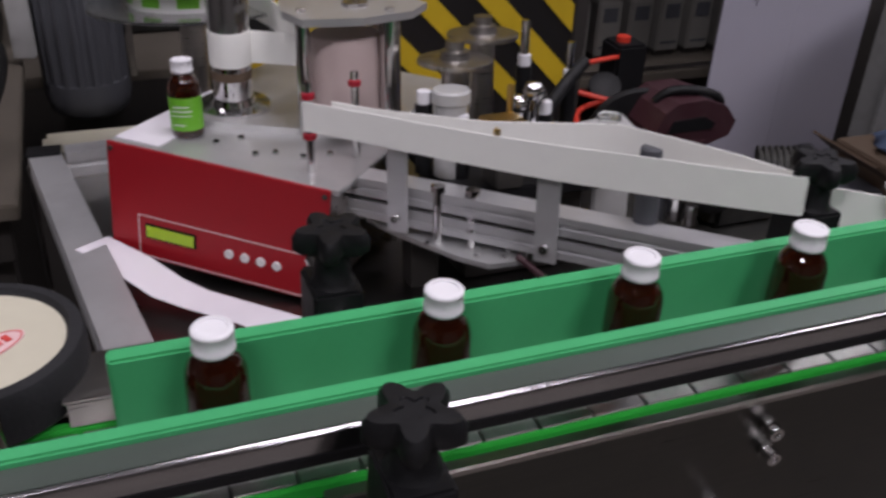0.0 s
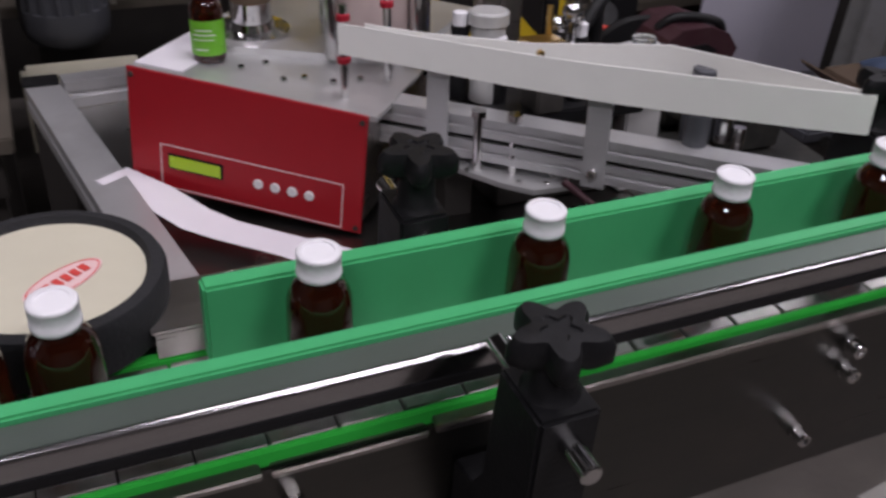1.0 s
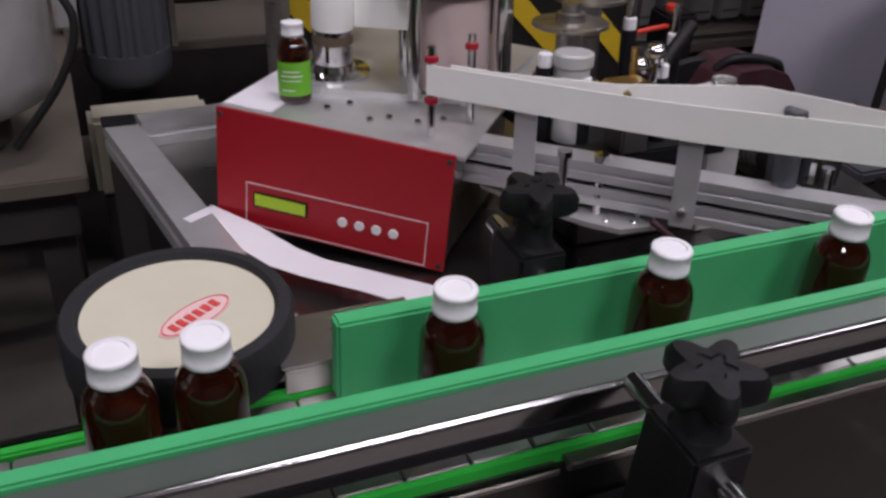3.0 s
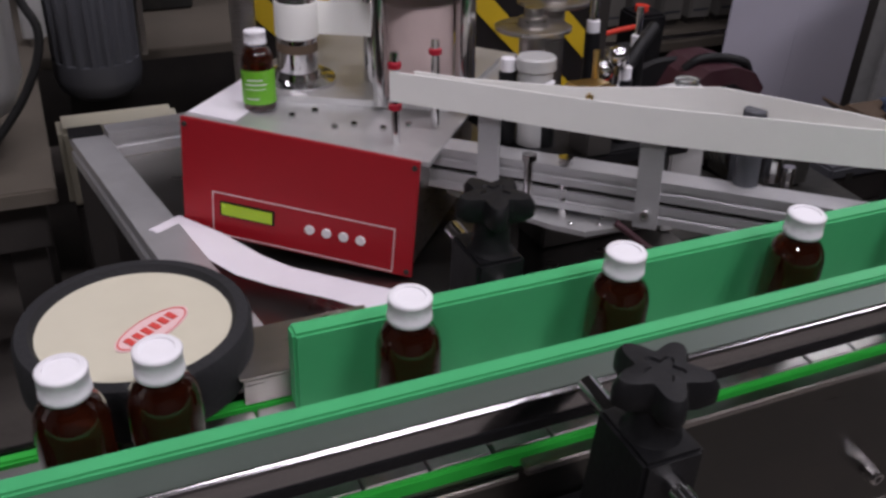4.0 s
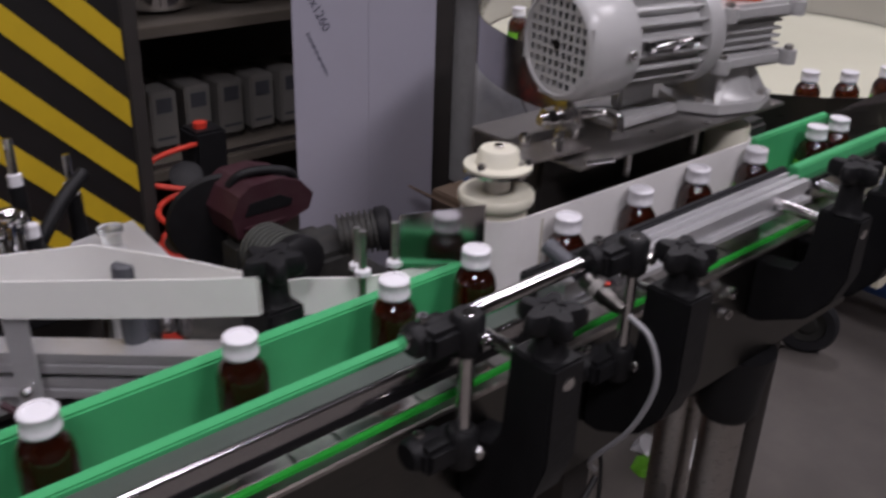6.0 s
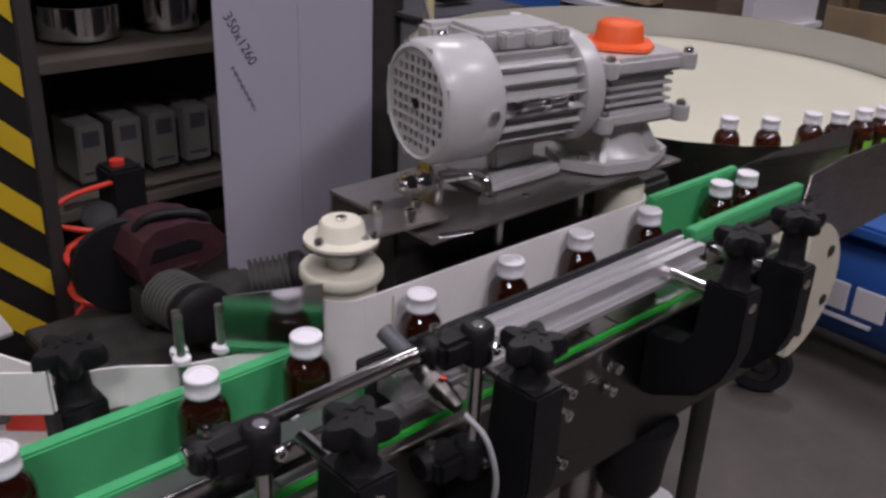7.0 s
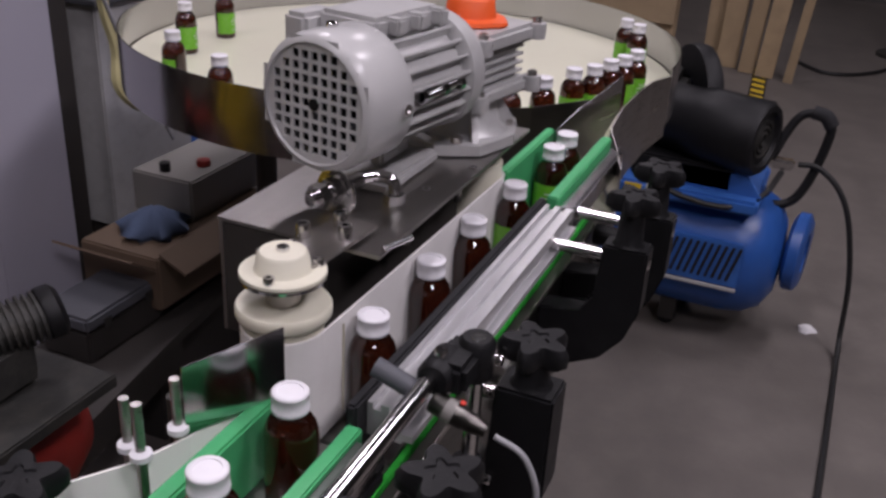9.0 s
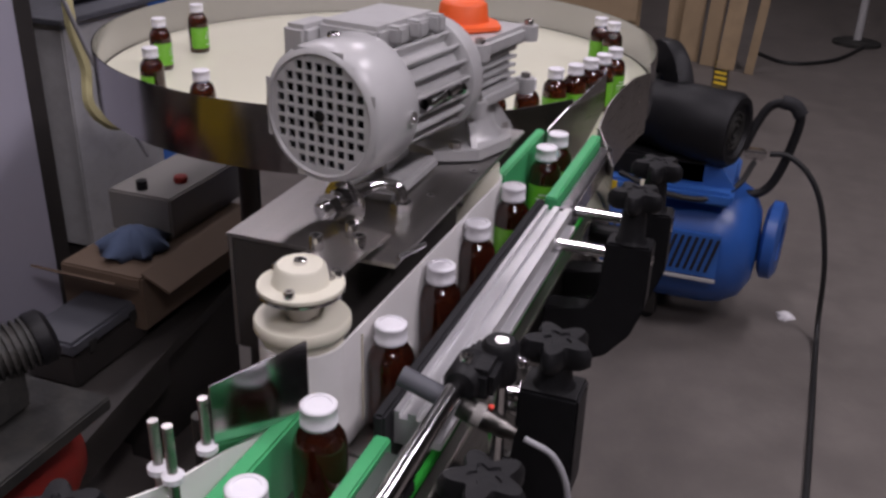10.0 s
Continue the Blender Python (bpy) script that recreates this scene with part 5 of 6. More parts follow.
part_b = thing("junction_box", (1.9, 1.52, 0.56), "cream box with red button beneath the turntable", "box")
part("body", box(B(), (1.76, 1.44, 0.5605), (2.05, 1.6, 0.655), 0.004), INVERTER, part_b)
part("red_button", lathe(B(), [(0.014, 0), (0.016, 0.006), (0.014, 0.014), (0, 0.016)], (1.86, 1.48, 0.655), seg=18), REDTANK, part_b, smooth=40)
part("plug", lathe(B(), [(0.012, 0), (0.012, 0.02), (0, 0.02)], (1.79, 1.53, 0.655), seg=16), BLACK, part_b)

# ---- shelf with drive units ----
sh = thing("equipment_rack", (1.2, 2.1, 0), "dark steel rack holding drive units and pans", "rack")
for x in (0.90, 1.92):
    for y in (1.92, 2.38):
        part("upright", box(B(), (x - 0.02, y - 0.02, 0), (x + 0.02, y + 0.02, 1.6), 0.002), DARK, sh)
for z in (0.35, 0.66, 0.985, 1.2):
    part("shelf", box(B(), (0.88, 1.90, z), (1.94, 2.40, z + 0.025), 0.002), TABLED, sh)
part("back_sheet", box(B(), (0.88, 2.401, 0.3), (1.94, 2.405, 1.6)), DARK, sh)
part("glass_front", box(B(), (1.0, 1.905, 0.69), (1.9, 1.908, 0.70)), STEEL, sh)
part("drawer_front", box(B(), (0.93, 1.9, 1.235), (1.38, 1.915, 1.4), 0.003), CAST, sh)
part("drawer_front", box(B(), (1.4, 1.9, 1.235), (1.88, 1.915, 1.4), 0.003), CAST, sh)
for k in range(6):
    x = 1.08 + k * 0.088
    t = thing("drive_unit", (x, 2.05, 0.686), "pale grey inverter drive unit on the rack", "drive unit", "drive units")
    case = part("case", box(B(), (x, 2.0, 0.7), (x + 0.066, 2.14, 0.835), 0.004), INVERTER, t)
    part("foot", box(B(), (x + 0.005, 2.01, 0.6855), (x + 0.06, 2.13, 0.6998)), DARK, t)
    part("keypad", box(B(), (x + 0.014, 1.997, 0.785), (x + 0.052, 1.9995, 0.82)), MOTORG, case)
    part("vent", box(B(), (x + 0.01, 1.998, 0.72), (x + 0.056, 1.9995, 0.726)), MOTORG, case)
for x, r in ((1.15, 0.09), (1.36, 0.075)):
    t = thing("steel_pan", (x, 2.08, 1.011), "shiny round steel pan on the rack", "pan", "steel pans")
    part("bowl", lathe(B(), [(r * 0.8, 1.0105), (r, 1.02), (r, 1.09), (r * 1.04, 1.092), (r * 0.97, 1.092), (r * 0.96, 1.02), (0, 1.014)], (x, 2.08, 0), seg=36), CHROME, t, smooth=40)
t = thing("work_bench", (0.4, 2.4, 0), "cluttered dim bench with dark boards behind the machines", "bench")
part("top", box(B(), (-0.5, 2.1, 0.72), (0.8, 2.7, 0.75), 0.003), TABLED, t)
for x in (-0.45, 0.75):
    part("leg", box(B(), (x - 0.03, 2.15, 0), (x + 0.03, 2.65, 0.72)), DARK, t)
for x, y, z, w, h, m in ((-0.3, 2.3, 0.75, 0.25, 0.2, DARK), (0.1, 2.35, 0.75, 0.3, 0.3, IRON), (0.5, 2.3, 0.75, 0.2, 0.15, CARD)):
    single("stored_box", box(B(), (x - w / 2, y, z + 0.0005), (x + w / 2, y + 0.2, z + h), 0.004), m, "dim stored box on the bench", "box", "stored boxes")
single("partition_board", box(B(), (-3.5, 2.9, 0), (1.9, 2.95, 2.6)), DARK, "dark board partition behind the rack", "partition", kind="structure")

# bench and container beside the upright motor
t = thing("side_bench", (-0.35, 1.6, 0), "old grey-brown steel bench with worn top", "bench")
part("top", box(B(), (-0.95, 1.365, 0.72), (-0.115, 2.0, 0.75), 0.003), TABLED, t)
part("apron", box(B(), (-0.93, 1.40, 0.62), (-0.135, 1.42, 0.719), 0.002), DARK, t)
for x, y in ((-0.9, 1.46), (-0.17, 1.46), (-0.9, 1.95), (-0.17, 1.95)):
    part("leg", box(B(), (x - 0.025, y - 0.025, 0), (x + 0.025, y + 0.025, 0.7195)), DARK, t)
single("floor_box", box(B(), (-0.10, 1.83, 0.50), (0.12, 1.91, 0.66), 0.01), CREAM, "pale cream rounded box behind the motor", "box")
single("box_stand", box(B(), (-0.09, 1.84, 0.0), (0.11, 1.90, 0.4995), 0.005), DARK, "dark stand under the pale box", "stand")
t = thing("hopper", (-0.24, 1.45, 0.75), "rounded pale grey hopper standing on the bench", "hopper")
part("bowl", lathe(B(), [(0, 0.80), (0.07, 0.802), (0.10, 0.82), (0.115, 0.86), (0.118, 1.15)], (-0.245, 1.47, 0), seg=40), CAST, t, smooth=40)
part("stand", rod(B(), (-0.245, 1.47, 0.7505), (-0.245, 1.47, 0.80), 0.04), DARK, t)
single("hopper_cable", tube(B(), [(-0.11, 1.42, 1.15), (-0.12, 1.41, 1.0), (-0.10, 1.40, 0.93), (-0.13, 1.40, 0.85), (-0.2, 1.40, 0.76)], 0.006), CABLE, "black cable hanging by the hopper", "cable", smooth=60)
t = thing("steel_rail", (-0.27, 0.9, 0), "worn upright steel rail frame beside the disc", "rail")
part("rail", box(B(), (-0.325, 0.62, 0.74), (-0.275, 1.2, 0.78), 0.003), STEEL, t)
part("leg", box(B(), (-0.32, 0.65, 0), (-0.28, 0.7, 0.7395)), DARK, t)
part("leg", box(B(), (-0.32, 1.12, 0), (-0.28, 1.17, 0.7395)), DARK, t)

# ---- maroon compressor behind the web ----
rc = thing("small_compressor", (0.95, 1.3, 0), "dusty maroon workshop compressor with finned cylinders", "compressor")
part("tank", lathe(B(), [(0, -0.36), (0.1, -0.345), (0.14, -0.3), (0.15, -0.25), (0.15, 0.25), (0.14, 0.3), (0.1, 0.345), (0, 0.36)], (0.85, 1.25, 0.44), (1, 0.25, 0), 40), REDTANK, rc, "dull red tank", 40)
for x in (0.6, 1.1):
    part("tank_leg", box(B(), (x - 0.03, 1.15, 0), (x + 0.03, 1.4, 0.33)), DARK, rc)
part("saddle", box(B(), (0.75, 1.1, 0.575), (1.15, 1.45, 0.60), 0.003), IRON, rc)
part("motor_cover", prism(B(), [(0.905, 0.70), (0.895, 0.745), (0.912, 0.785), (0.935, 0.803), (0.99, 0.805), (1.035, 0.788), (1.06, 0.755), (1.05, 0.725), (0.98, 0.70)], 1.31, 1.42, "y"), PURPLE, rc, "dusty maroon plastic motor cover")
part("drive_guard", lathe(B(), [(0.06, -0.01), (0.095, -0.008), (0.1, 0), (0.095, 0.012), (0.06, 0.014)], (0.925, 1.40, 0.70), (0.3, 1, 0), 36), BLACK, rc, "black round drive guard", 40)
part("cover_recess", prism(B(), [(0.92, 0.745), (0.93, 0.768), (0.99, 0.772), (1.015, 0.757), (1.01, 0.745)], 1.307, 1.3095, "y"), BLACK, rc)
part("cover_rib", box(B(), (0.915, 1.304, 0.715), (1.0, 1.3095, 0.724), 0.002), PURPLE, rc)
part("handle_arch", tube(B(), [(0.92, 1.36, 0.79), (0.94, 1.35, 0.812), (0.98, 1.34, 0.815), (1.02, 1.33, 0.805), (1.035, 1.33, 0.785)], 0.009), BLACK, rc, smooth=50)
part("side_cover", box(B(), (0.90, 1.29, 0.60), (1.02, 1.38, 0.698), 0.02), IRON, rc, smooth=40)
part("crankcase", box(B(), (0.95, 1.18, 0.6), (1.09, 1.30, 0.69), 0.012), IRON, rc)


def fins(c, d, r, n, step, m, nm):
    d = Vector(d).normalized()
    part(nm, rod(B(), Vector(c), Vector(c) + d * (n * step), r * 0.82, 24), IRON, rc, smooth=40)
    for k in range(n):
        part("cylinder_fin", lathe(B(), [(r * 0.8, 0), (r, 0.0008), (r, step * 0.45), (r * 0.8, step * 0.5)], Vector(c) + d * (k * step), d, 24), m, rc)


fins((0.915, 1.245, 0.71), (0.05, -0.75, 0.05), 0.048, 7, 0.011, GREYIRON, "cylinder")
part("cylinder_head", lathe(B(), [(0.048, 0), (0.05, 0.004), (0.05, 0.022), (0.04, 0.03), (0.02, 0.032), (0, 0.032)], (0.92, 1.168, 0.715), (0.05, -0.75, 0.05), 28), BLACK, rc, smooth=40)
fins((1.05, 1.22, 0.70), (0.6, -0.35, 0.1), 0.042, 7, 0.010, IRON, "cylinder")
part("cylinder_head", lathe(B(), [(0.042, 0), (0.044, 0.004), (0.044, 0.02), (0.034, 0.028), (0, 0.03)], (1.108, 1.187, 0.71), (0.6, -0.35, 0.1), 28), BLACK, rc, smooth=40)
sbox = part("switch_box", box(B(), (0.99, 1.61, 0.68), (1.06, 1.68, 0.80), 0.006), BLACK, rc, "black pressure switch box")
part("switch_knob", lathe(B(), [(0.014, 0), (0.014, 0.012), (0, 0.013)], (1.02, 1.645, 0.80), seg=16), REDHOSE, sbox)
part("switch_post", box(B(), (1.01, 1.63, 0.0), (1.04, 1.66, 0.68)), DARK, rc)
part("gauge", lathe(B(), [(0.03, 0), (0.032, 0.005), (0.032, 0.018), (0.028, 0.02), (0, 0.02)], (0.95, 1.58, 0.72), (-0.3, -0.6, 0.7), 24), BLACK, rc, smooth=40)
pts = [(1.0, 1.62, 0.775), (0.90, 1.60, 0.77), (0.855, 1.57, 0.74)]
for k in range(34):
    a = k * 0.75
    pts.append((0.90 + 0.045 * math.cos(a), 1.50 + 0.045 * math.sin(a), 0.72 - k * 0.0085))
part("coiled_hose", tube(B(), pts, 0.006, 8, 4), REDHOSE, rc, "red coiled air hose", 50)

# low dark gear under the wrap station
jk = thing("low_bench", (1.4, 1.45, 0), "low dim steel bench with boards under the machines", "bench")
part("top", prism(B(), [(0.95, 1.26), (1.6, 1.37), (2.02, 1.42), (2.0, 1.62), (1.3, 1.57), (0.95, 1.52)], 0.37, 0.40), DARK, jk, "worn dark bench top")
part("front_beam", prism(B(), [(0.95, 1.27), (1.6, 1.38), (1.6, 1.42), (0.95, 1.31)], 0.28, 0.3695), DARK, jk)
for x, y in ((1.05, 1.4), (1.62, 1.47)):
    part("leg", box(B(), (x - 0.03, y - 0.03, 0), (x + 0.03, y + 0.03, 0.3695)), DARK, jk)
t = thing("dark_case", (1.51, 1.49, 0.4), "dark case with closed lid on the low bench", "case")
part("body", box(B(), (1.40, 1.43, 0.4005), (1.62, 1.55, 0.47), 0.006), DARK, t)
part("lid", box(B(), (1.397, 1.427, 0.4705), (1.623, 1.553, 0.50), 0.006), MOTORG, t)
for x in (1.45, 1.57):
    part("latch", box(B(), (x - 0.01, 1.4235, 0.46), (x + 0.01, 1.4265, 0.485), 0.001), IRON, t)
single("floor_board", box(B(), (1.2, 1.0, 0.0005), (1.55, 1.25, 0.02), 0.002, Matrix.Rotation(radians(18), 3, "Z")), CARD, "brown board lying on the floor", "board")

# ---- blue compressor ----
cp = thing("blue_compressor", (2.5, 0.65, 0), "blue wheeled workshop air compressor with black motor", "compressor")
TXC, TZC, TRC = 2.52, 0.35, 0.165
part("tank", lathe(B(), [(0, 0.0), (0.09, 0.01), (0.135, 0.035), (0.158, 0.075), (TRC, 0.12), (TRC, 0.90), (0.155, 0.95), (0.11, 1.0), (0, 1.02)], (TXC, 0.25, TZC), (0, 1, 0), 56), BLUE, cp, "scratched blue steel tank", 40)
part("wheel", lathe(B(), [(0.05, -0.02), (0.08, -0.022), (0.098, -0.012), (0.098, 0.012), (0.08, 0.022), (0.05, 0.02), (0.05, -0.02)], (TXC, 0.225, 0.37), (0.1, 1, 0), 40), BLUE, cp, "blue ring wheel", 40)
part("wheel_hub", lathe(B(), [(0.02, -0.015), (0.055, -0.01), (0.055, 0.015)], (TXC, 0.23, 0.37), (0.1, 1, 0), 24), BLUE, cp, smooth=40)
for y in (0.5, 1.1):
    part("caster_fork", box(B(), (TXC - 0.09, y - 0.02, 0.15), (TXC - 0.05, y + 0.02, 0.215)), DARK, cp)
    part("caster", lathe(B(), [(0.01, -0.012), (0.022, -0.014), (0.025, 0), (0.022, 0.014), (0.01, 0.012)], (TXC - 0.07, y, 0.1545), (1, 0, 0), 24), BLACK, cp, smooth=40)
    part("foot", box(B(), (TXC + 0.05, y - 0.03, 0.129), (TXC + 0.10, y + 0.03, 0.22)), DARK, cp)
part("guard_plate", box(B(), (2.36, 0.33, 0.495), (2.66, 1.10, 0.53), 0.008), BLUE2, cp, "blue motor deck")
part("deck_bracket", prism(B(), [(0.33, 0.53), (0.56, 0.53), (0.52, 0.58), (0.37, 0.58)], 2.40, 2.41, "x"), BLUE2, cp)
slotp = part("slot_panel", box(B(), (2.348, 0.34, 0.315), (2.358, 0.66, 0.43), 0.003), BLUE2, cp)
part("slot_trim", box(B(), (2.344, 0.34, 0.305), (2.352, 0.66, 0.313), 0.001), CAST, cp)
for k in range(18):
    y = 0.352 + k * 0.0165
    part("slot", box(B(), (2.344, y, 0.33), (2.3475, y + 0.007, 0.42), 0, Matrix.Rotation(radians(14), 3, "X")), HBLACK, slotp)
part("motor_fan_cover", lathe(B(), [(0, 0.012), (0.06, 0.01), (0.066, 0.0), (0.08, 0.0), (0.089, 0.012), (0.089, 0.16), (0.08, 0.18), (0.08, 0.34), (0, 0.35)], (2.42, 0.345, 0.665), (0.3, 0.9, 0.0), 40), BLACK, cp, "black motor", 40)
part("motor_mount", box(B(), (2.40, 0.40, 0.53), (2.52, 0.64, 0.59), 0.006), BLACK, cp)
for r in (0.015, 0.03, 0.043):
    part("grille_ring", lathe(B(), [(r - 0.003, -0.003), (r, -0.004), (r + 0.003, -0.003), (r + 0.003, 0.008), (r - 0.003, 0.008), (r - 0.003, -0.003)], (2.423, 0.354, 0.665), (0.3, 0.9, 0.0), 36), IRON, cp)
part("pump_head", box(B(), (2.5, 0.56, 0.53), (2.64, 0.74, 0.76), 0.02), IRON, cp)
part("pump_wheel", lathe(B(), [(0.05, 0), (0.125, 0.0), (0.13, 0.02), (0.125, 0.04), (0.05, 0.04), (0.05, 0)], (2.56, 0.56, 0.70), (0.5, -0.8, 0), 36), BLACK, cp, smooth=40)
part("handle", tube(B(), [(2.5, 0.40, 0.50), (2.5, 0.32, 0.485), (2.51, 0.265, 0.50), (2.52, 0.235, 0.56), (2.53, 0.215, 0.66), (2.53, 0.22, 0.70), (2.53, 0.25, 0.715), (2.53, 0.285, 0.705), (2.52, 0.31, 0.66), (2.5, 0.33, 0.60)], 0.011, 10), BLACK, cp, "black tubular handle", 50)
part("grip", tube(B(), [(2.53, 0.214, 0.69), (2.53, 0.232, 0.712), (2.53, 0.262, 0.718)], 0.017, 10), RUBBER, cp, "black rubber grip", 50)
part("regulator", box(B(), (2.50, 0.275, 0.575), (2.53, 0.33, 0.60), 0.006), CHROME, cp)
part("deck_cable", tube(B(), [(2.38, 0.6, 0.54), (2.36, 0.5, 0.515), (2.36, 0.4, 0.51), (2.42, 0.33, 0.53), (2.5, 0.30, 0.57)], 0.007), CABLE, cp)
part("yellow_mark", box(B(), (2.357, 0.60, 0.50), (2.3595, 0.64, 0.525)), YELLOW, cp, "small yellow warning mark")
writing("Lt.100", 0.05, pose(TXC - TRC * 0.83, 1.17, TZC + 0.10, 55, 0, -90), CAP, cp, "tank_print")
for k, (w, h) in enumerate(((0.085, 0.1), (0.075, 0.1), (0.085, 0.1), (0.075, 0.1))):
    y = 1.10 - k * 0.1
    part("mark_block", box(B(), (TXC - TRC - 0.003, y - w, TZC - 0.035), (TXC - TRC + 0.012, y, TZC - 0.035 + h * 0.7), 0.002), CAP, cp)
part("mark_bar", box(B(), (TXC - TRC - 0.0005, 0.75, TZC - 0.06), (TXC - TRC + 0.02, 1.05, TZC - 0.052)), CAP, cp)
cp.scale = (1.11, 1.11, 1.11)
cp.location = (2.748, 0.699, -0.1431)
single("air_hose", tube(B(), [(2.76, 0.31, 0.515), (2.76, 0.26, 0.515), (2.755, 0.20, 0.47), (2.75, 0.155, 0.385), (2.75, 0.117, 0.222), (2.745, 0.102, 0.05), (2.62, 0.1, 0.008), (2.386, 0.104, 0.008), (2.1, 0.11, 0.008), (1.95, 0.112, 0.008), (1.5, 0.10, 0.008), (0.9, -0.1, 0.008)], 0.0075), CABLE, "black air hose running over the floor", "hose", smooth=60)

t = thing("trolley_wheel", (2.38, 0.93, 0), "black rubber wheel standing on the floor", "wheel")
part("tyre", lathe(B(), [(0.05, -0.018), (0.072, -0.02), (0.08, -0.012), (0.082, 0), (0.08, 0.012), (0.072, 0.02), (0.05, 0.018), (0.05, -0.018)], (2.38, 0.93, 0.0822), (0.9, 0.45, 0), 40), RUBBER, t, "worn black tyre", 40)
part("rim", lathe(B(), [(0, -0.008), (0.02, -0.012), (0.03, -0.006), (0.0495, -0.01), (0.0495, 0.01), (0, 0.01)], (2.38, 0.93, 0.0822), (0.9, 0.45, 0), 32), IRON, t, "dull iron rim", 40)

# ---- floor litter ----
def scrap(x, y, r, m, label, seed):
    rnd = random.Random(seed)
    b = B()
    lathe(b, [(0, 0.0005), (r, 0.001), (r * 0.8, r * 0.35), (r * 0.4, r * 0.5), (0, r * 0.42)], (x, y, 0), seg=9, wob=lambda i, z: 0.6 + 0.7 * abs(math.sin(i * 1.7 + seed + z * 80)))
    single("paper_scrap", b, m, label, "litter", "floor litter")


scrap(2.845, 0.10, 0.025, LABEL_W, "small crumpled white paper on floor", 1)
for i, (x, y, r, m) in enumerate(((1.84, 1.06, 0.05, LABEL_G), (1.72, 0.91, 0.055, LABEL_W), (1.657, 0.879, 0.04, LABEL_G), (1.394, 1.073, 0.04, LABEL_G), (1.43, 1.05, 0.03, LABEL_W), (1.264, 0.999, 0.04, LABEL_W), (1.783, 0.832, 0.06, LABEL_W))):
    scrap(x, y, r, m, "crumpled green label scrap on floor" if m is LABEL_G else "crumpled white paper on floor", i + 2)
tp = thing("floor_tape", (4.6, 0.6, 0), "yellow and black striped floor tape", "tape")
for k in range(14):
    x = 4.35 + k * 0.12
    part("tape_band", prism(B(), [(x, 0.5 + k * 0.008), (x + 0.06, 0.5 + k * 0.008), (x + 0.09, 0.57 + k * 0.008), (x + 0.03, 0.57 + k * 0.008)], 0.0005, 0.0015), YELLOW, tp)
part("tape_base", prism(B(), [(4.3, 0.494), (6.1, 0.60), (6.1, 0.69), (4.3, 0.575)], 0.0, 0.0004), HBLACK, tp)

# ---- far boards, crates and shelf ----
for k, (x, w, a) in enumerate(((5.75, 0.05, 4), (5.8, 0.1, 3), (5.85, 0.09, 2), (5.92, 0.12, 1), (6.0, 0.1, -1))):
    single("leaning_board", box(B(), (x, 0.42 + k * 0.11, 0.0), (x + 0.03, 0.42 + k * 0.11 + w, 1.9), 0.002, Matrix.Rotation(radians(a), 3, "X"), (x, 0.45 + k * 0.11, 0)), WOOD, "brown wooden board leaning upright", "board", "leaning boards")
for k in range(3):
    x, y = 4.3 + k * 0.5, 1.35 + k * 1.15
    cr = thing("pallet_crate", (x, y, 0), "rough wooden crate with slatted sides", "crate", "wooden crates")
    for z in (0.08, 0.3, 0.52, 0.74, 0.96):
        part("slat", box(B(), (x, y - 0.5, z), (x + 0.025, y + 0.55, z + 0.15), 0.003), WOOD, cr)
    for yy in (y - 0.5, y + 0.02, y + 0.47):
        part("post", box(B(), (x + 0.026, yy, 0), (x + 0.10, yy + 0.08, 1.15), 0.003), WOOD, cr)
    part("bottom", box(B(), (x + 0.1, y - 0.5, 0.1), (x + 0.9, y + 0.55, 0.14)), WOOD, cr)
wk = thing("white_shelf", (3.7, 2.6, 0), "low white shelf with cardboard behind the turntable", "shelf")
for z in (0.55, 0.85):
    part("board", box(B(), (3.4, 1.7, z), (3.9, 3.0, z + 0.03), 0.002), CAP, wk)
for y in (1.75, 2.95):
    part("side", box(B(), (3.41, y - 0.02, 0), (3.89, y + 0.02, 1.1)), CAP, wk)
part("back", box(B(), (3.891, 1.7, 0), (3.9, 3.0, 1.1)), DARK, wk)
for y, m in ((1.9, CARD), (2.2, WOOD), (2.55, CARD)):
    single("shelf_box", box(B(), (3.45, y, 0.8805), (3.75, y + 0.24, 1.02), 0.003), m, "brown box on the white shelf", "box", "shelf boxes")
for x, y, m in ((2.9, 2.5, BLUE2), (2.75, 2.75, YELLOW)):
    single("plastic_bin", box(B(), (x, y, 0), (x + 0.4, y + 0.3, 1.05), 0.01), m, "plastic storage bin behind the turntable", "bin", "storage bins")
t = thing("floor_stand", (6.9, -0.2, 0), "thin grey stand on the far floor", "stand")
part("pole", rod(B(), (6.9, -0.2, 0.02), (6.9, -0.2, 1.4), 0.025), CAST, t)
part("foot", lathe(B(), [(0.15, 0), (0.15, 0.02), (0.03, 0.03)], (6.9, -0.2, 0), seg=24), IRON, t)
single("far_cable", tube(B(), [(6.8, -0.25, 0.01), (6.3, -0.05, 0.01), (6.1, 0.2, 0.01), (6.3, 0.4, 0.01)], 0.012), CABLE, "black cable on the far floor", "cable", smooth=60)
t = thing("sheet_box", (0.85, 0.47, 0), "pale sheet-metal box under the conveyor", "box")
part("lid", prism(B(), [(0.93, 0.605), (0.70, 0.58), (0.78, 0.33), (1.0, 0.42)], 0.463, 0.47), INVERTER, t, "pale metal lid")
part("body", prism(B(), [(0.92, 0.59), (0.72, 0.57), (0.79, 0.345), (0.98, 0.425)], 0.0, 0.4625), CAST, t)

# ---- chain slats, pieces of the conveyor ----
slat_mesh = None
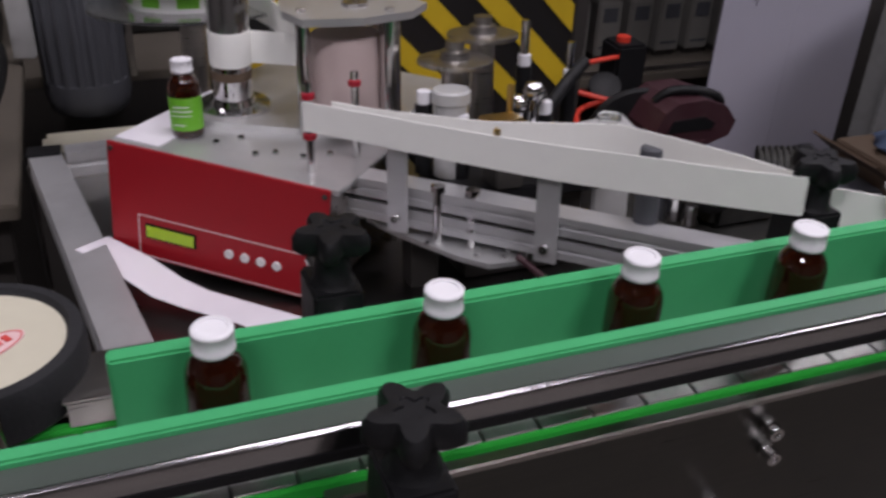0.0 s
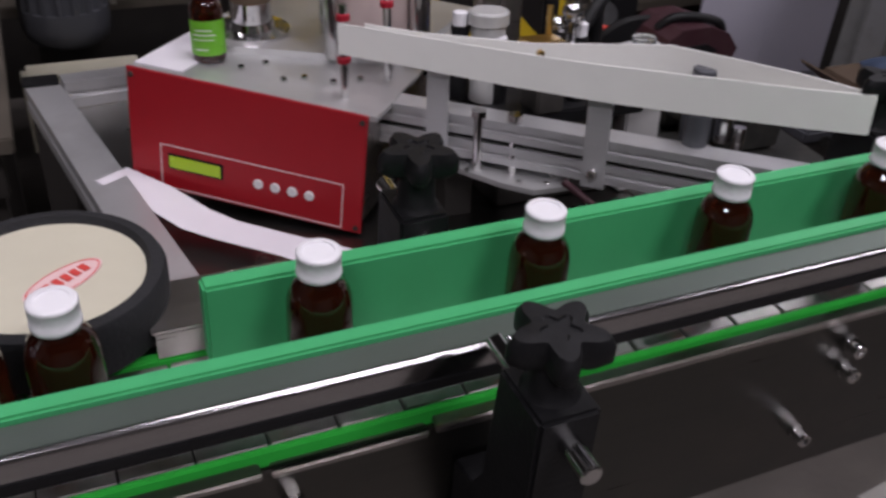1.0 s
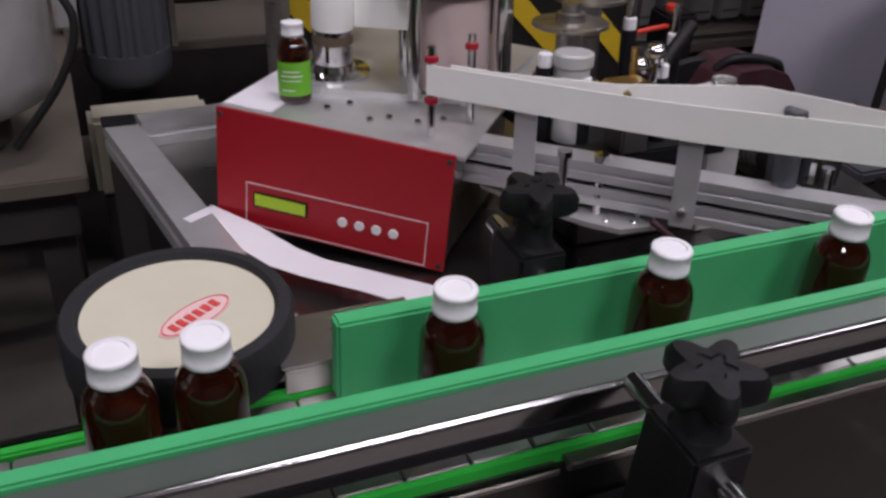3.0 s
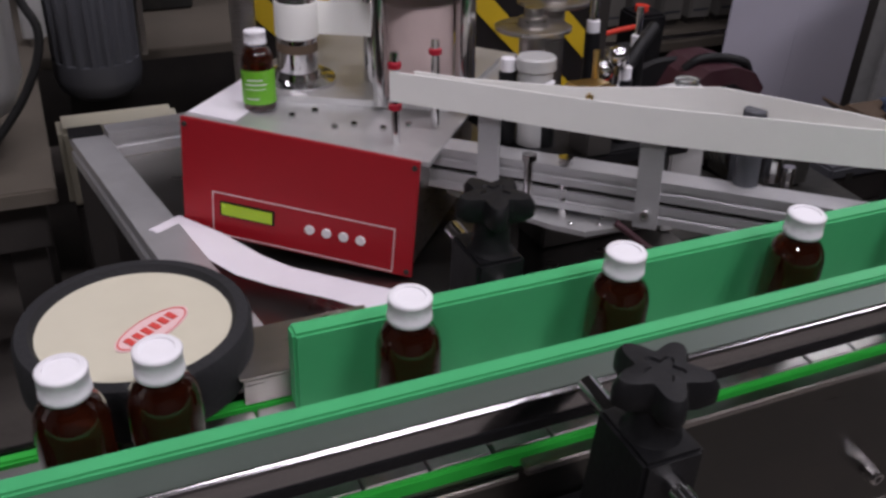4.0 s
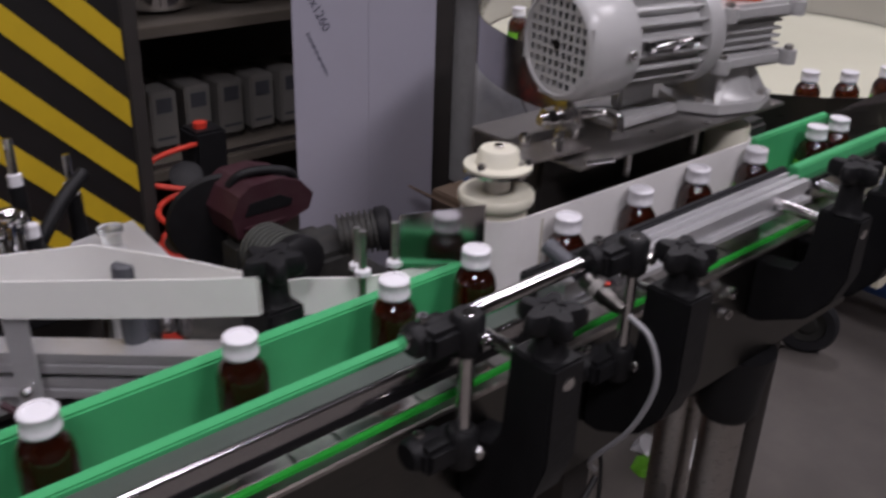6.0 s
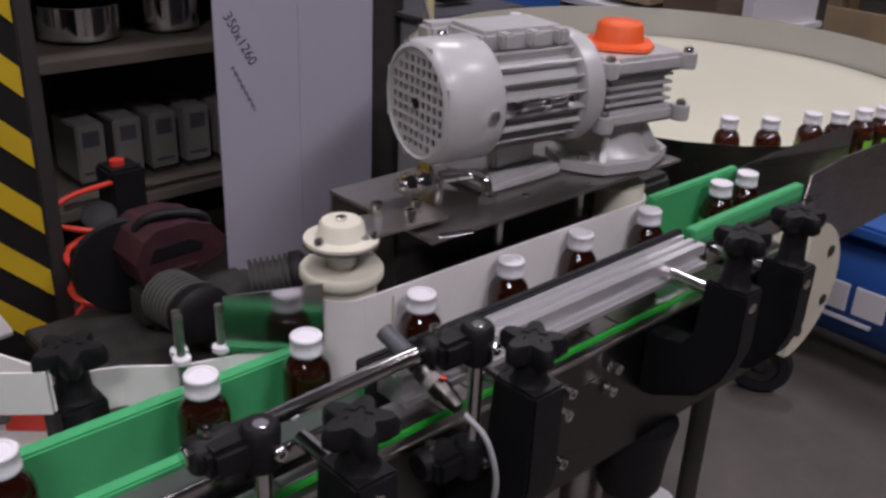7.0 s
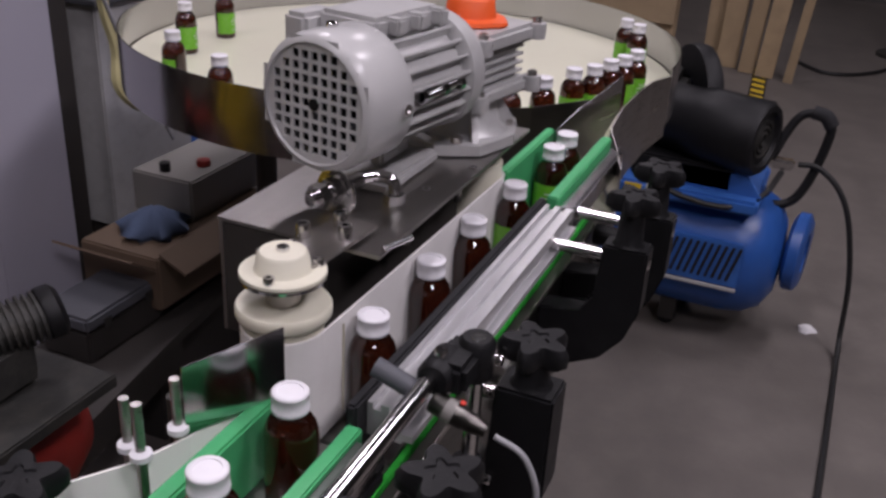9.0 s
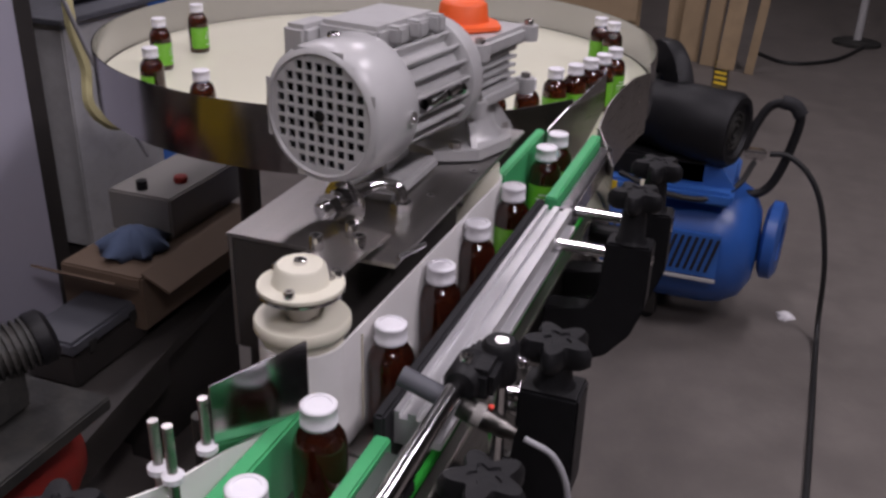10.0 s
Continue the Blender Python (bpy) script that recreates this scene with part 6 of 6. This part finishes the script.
for k in range(51):
    x = -0.64 + 0.388 % 0.0381 + k * 0.0381
    if slat_mesh is None:
        b = box(B(), (0.0008, 0.4305, 0.8935), (0.0373, 0.512, 0.9), 0.0009)
        ob = part("slat", b, SLAT, None)
        slat_mesh = ob.data
    else:
        ob = new("slat", slat_mesh)
    ob.parent = conv
    ob.location = Vector((x, 0, 0)) - Vector(conv.location)

# ---- set the line level ----
LEVEL = Matrix.Translation((0, 0.4713, 0.93)) @ Matrix.Rotation(radians(-5.43), 4, "X") @ Matrix.Translation((0, -0.4713, -0.93))
TURNED = ("label_dispenser", "drive_roller", "web_pin", "label_web", "peel_post", "paper_strip", "machine_frame", "web_bracket", "small_shelf", "drive_mechanism",
          "mount_plate", "hose_stand", "red_cable", "label_reel")
MOVED = {"knob_bracket": 0.93, "rod_clamp": 0.95, "sensor_rod": 0.98, "upright_rod": 0.94, "photo_sensor": 0.97, "wrap_station": 1.0, "gear_motor": 1.1, "gearbox": 1.1, "deflector_plate": 0.985,
         "guide_post": 0.97, "web_tail": 0.95, "spring_post": 0.95, "transfer_disc": 0.90, "end_cover": 0.89,
         "upright_motor": 0.8, "hopper": 0.95, "floor_box": 0.58, "steel_rail": 0.76, "stored_box": 0.8, "dark_case": 0.45, "carton": 0.5, "blue_rag": 0.57, "junction_box": 0.6,
         "handset": 1.0, "hanging_strap": 0.95, "grey_rope": 0.95, "equipment_rack": 0.75, "drive_unit": 0.75, "steel_pan": 0.75, "hopper_cable": 0.95, "shelf_box": 0.8}
SHORTER = {"small_compressor": 0.7, "low_bench": 0.4, "side_bench": 0.74, "work_bench": 0.74, "control_cabinet": 1.0, "white_shelf": 0.8, "box_stand": 0.5}
DEEP = {"equipment_rack": 2.1, "drive_unit": 2.1, "steel_pan": 2.1, "stored_box": 2.4, "shelf_box": 2.4, "white_shelf": 2.4, "work_bench": 2.4, "dark_case": 1.45, "low_bench": 1.45,
        "carton": 1.5, "blue_rag": 1.5, "junction_box": 1.5, "floor_box": 1.87, "box_stand": 1.87}
ALONG = {"air_hose": -0.085, "blue_compressor": -0.05, "sheet_box": -0.045, "leaning_board": -0.04, "floor_tape": -0.07}
for ob in list(scene.objects):
    kind = ob.name.split(".")[0]
    if ob.parent or ob.type not in ("EMPTY", "MESH"):
        continue
    if kind in TURNED or ob is small:
        ob.matrix_basis = LEVEL @ ob.matrix_basis
    elif kind in MOVED:
        spot = Vector((ob.location.x, ob.location.y, MOVED[kind]))
        if ob.type == "MESH":
            spot.y = sum(c[1] for c in ob.bound_box) / 8
        spot.y = DEEP.get(kind, spot.y)
        ob.location = ob.location + (LEVEL @ spot - spot)
    elif kind in SHORTER:
        spot = Vector((0, DEEP.get(kind, ob.location.y), SHORTER[kind]))
        step = LEVEL @ spot - spot
        ob.location.y += step.y
        ob.scale.z = 1 + step.z / SHORTER[kind]
    elif kind in ALONG:
        ob.location.y += ALONG[kind]
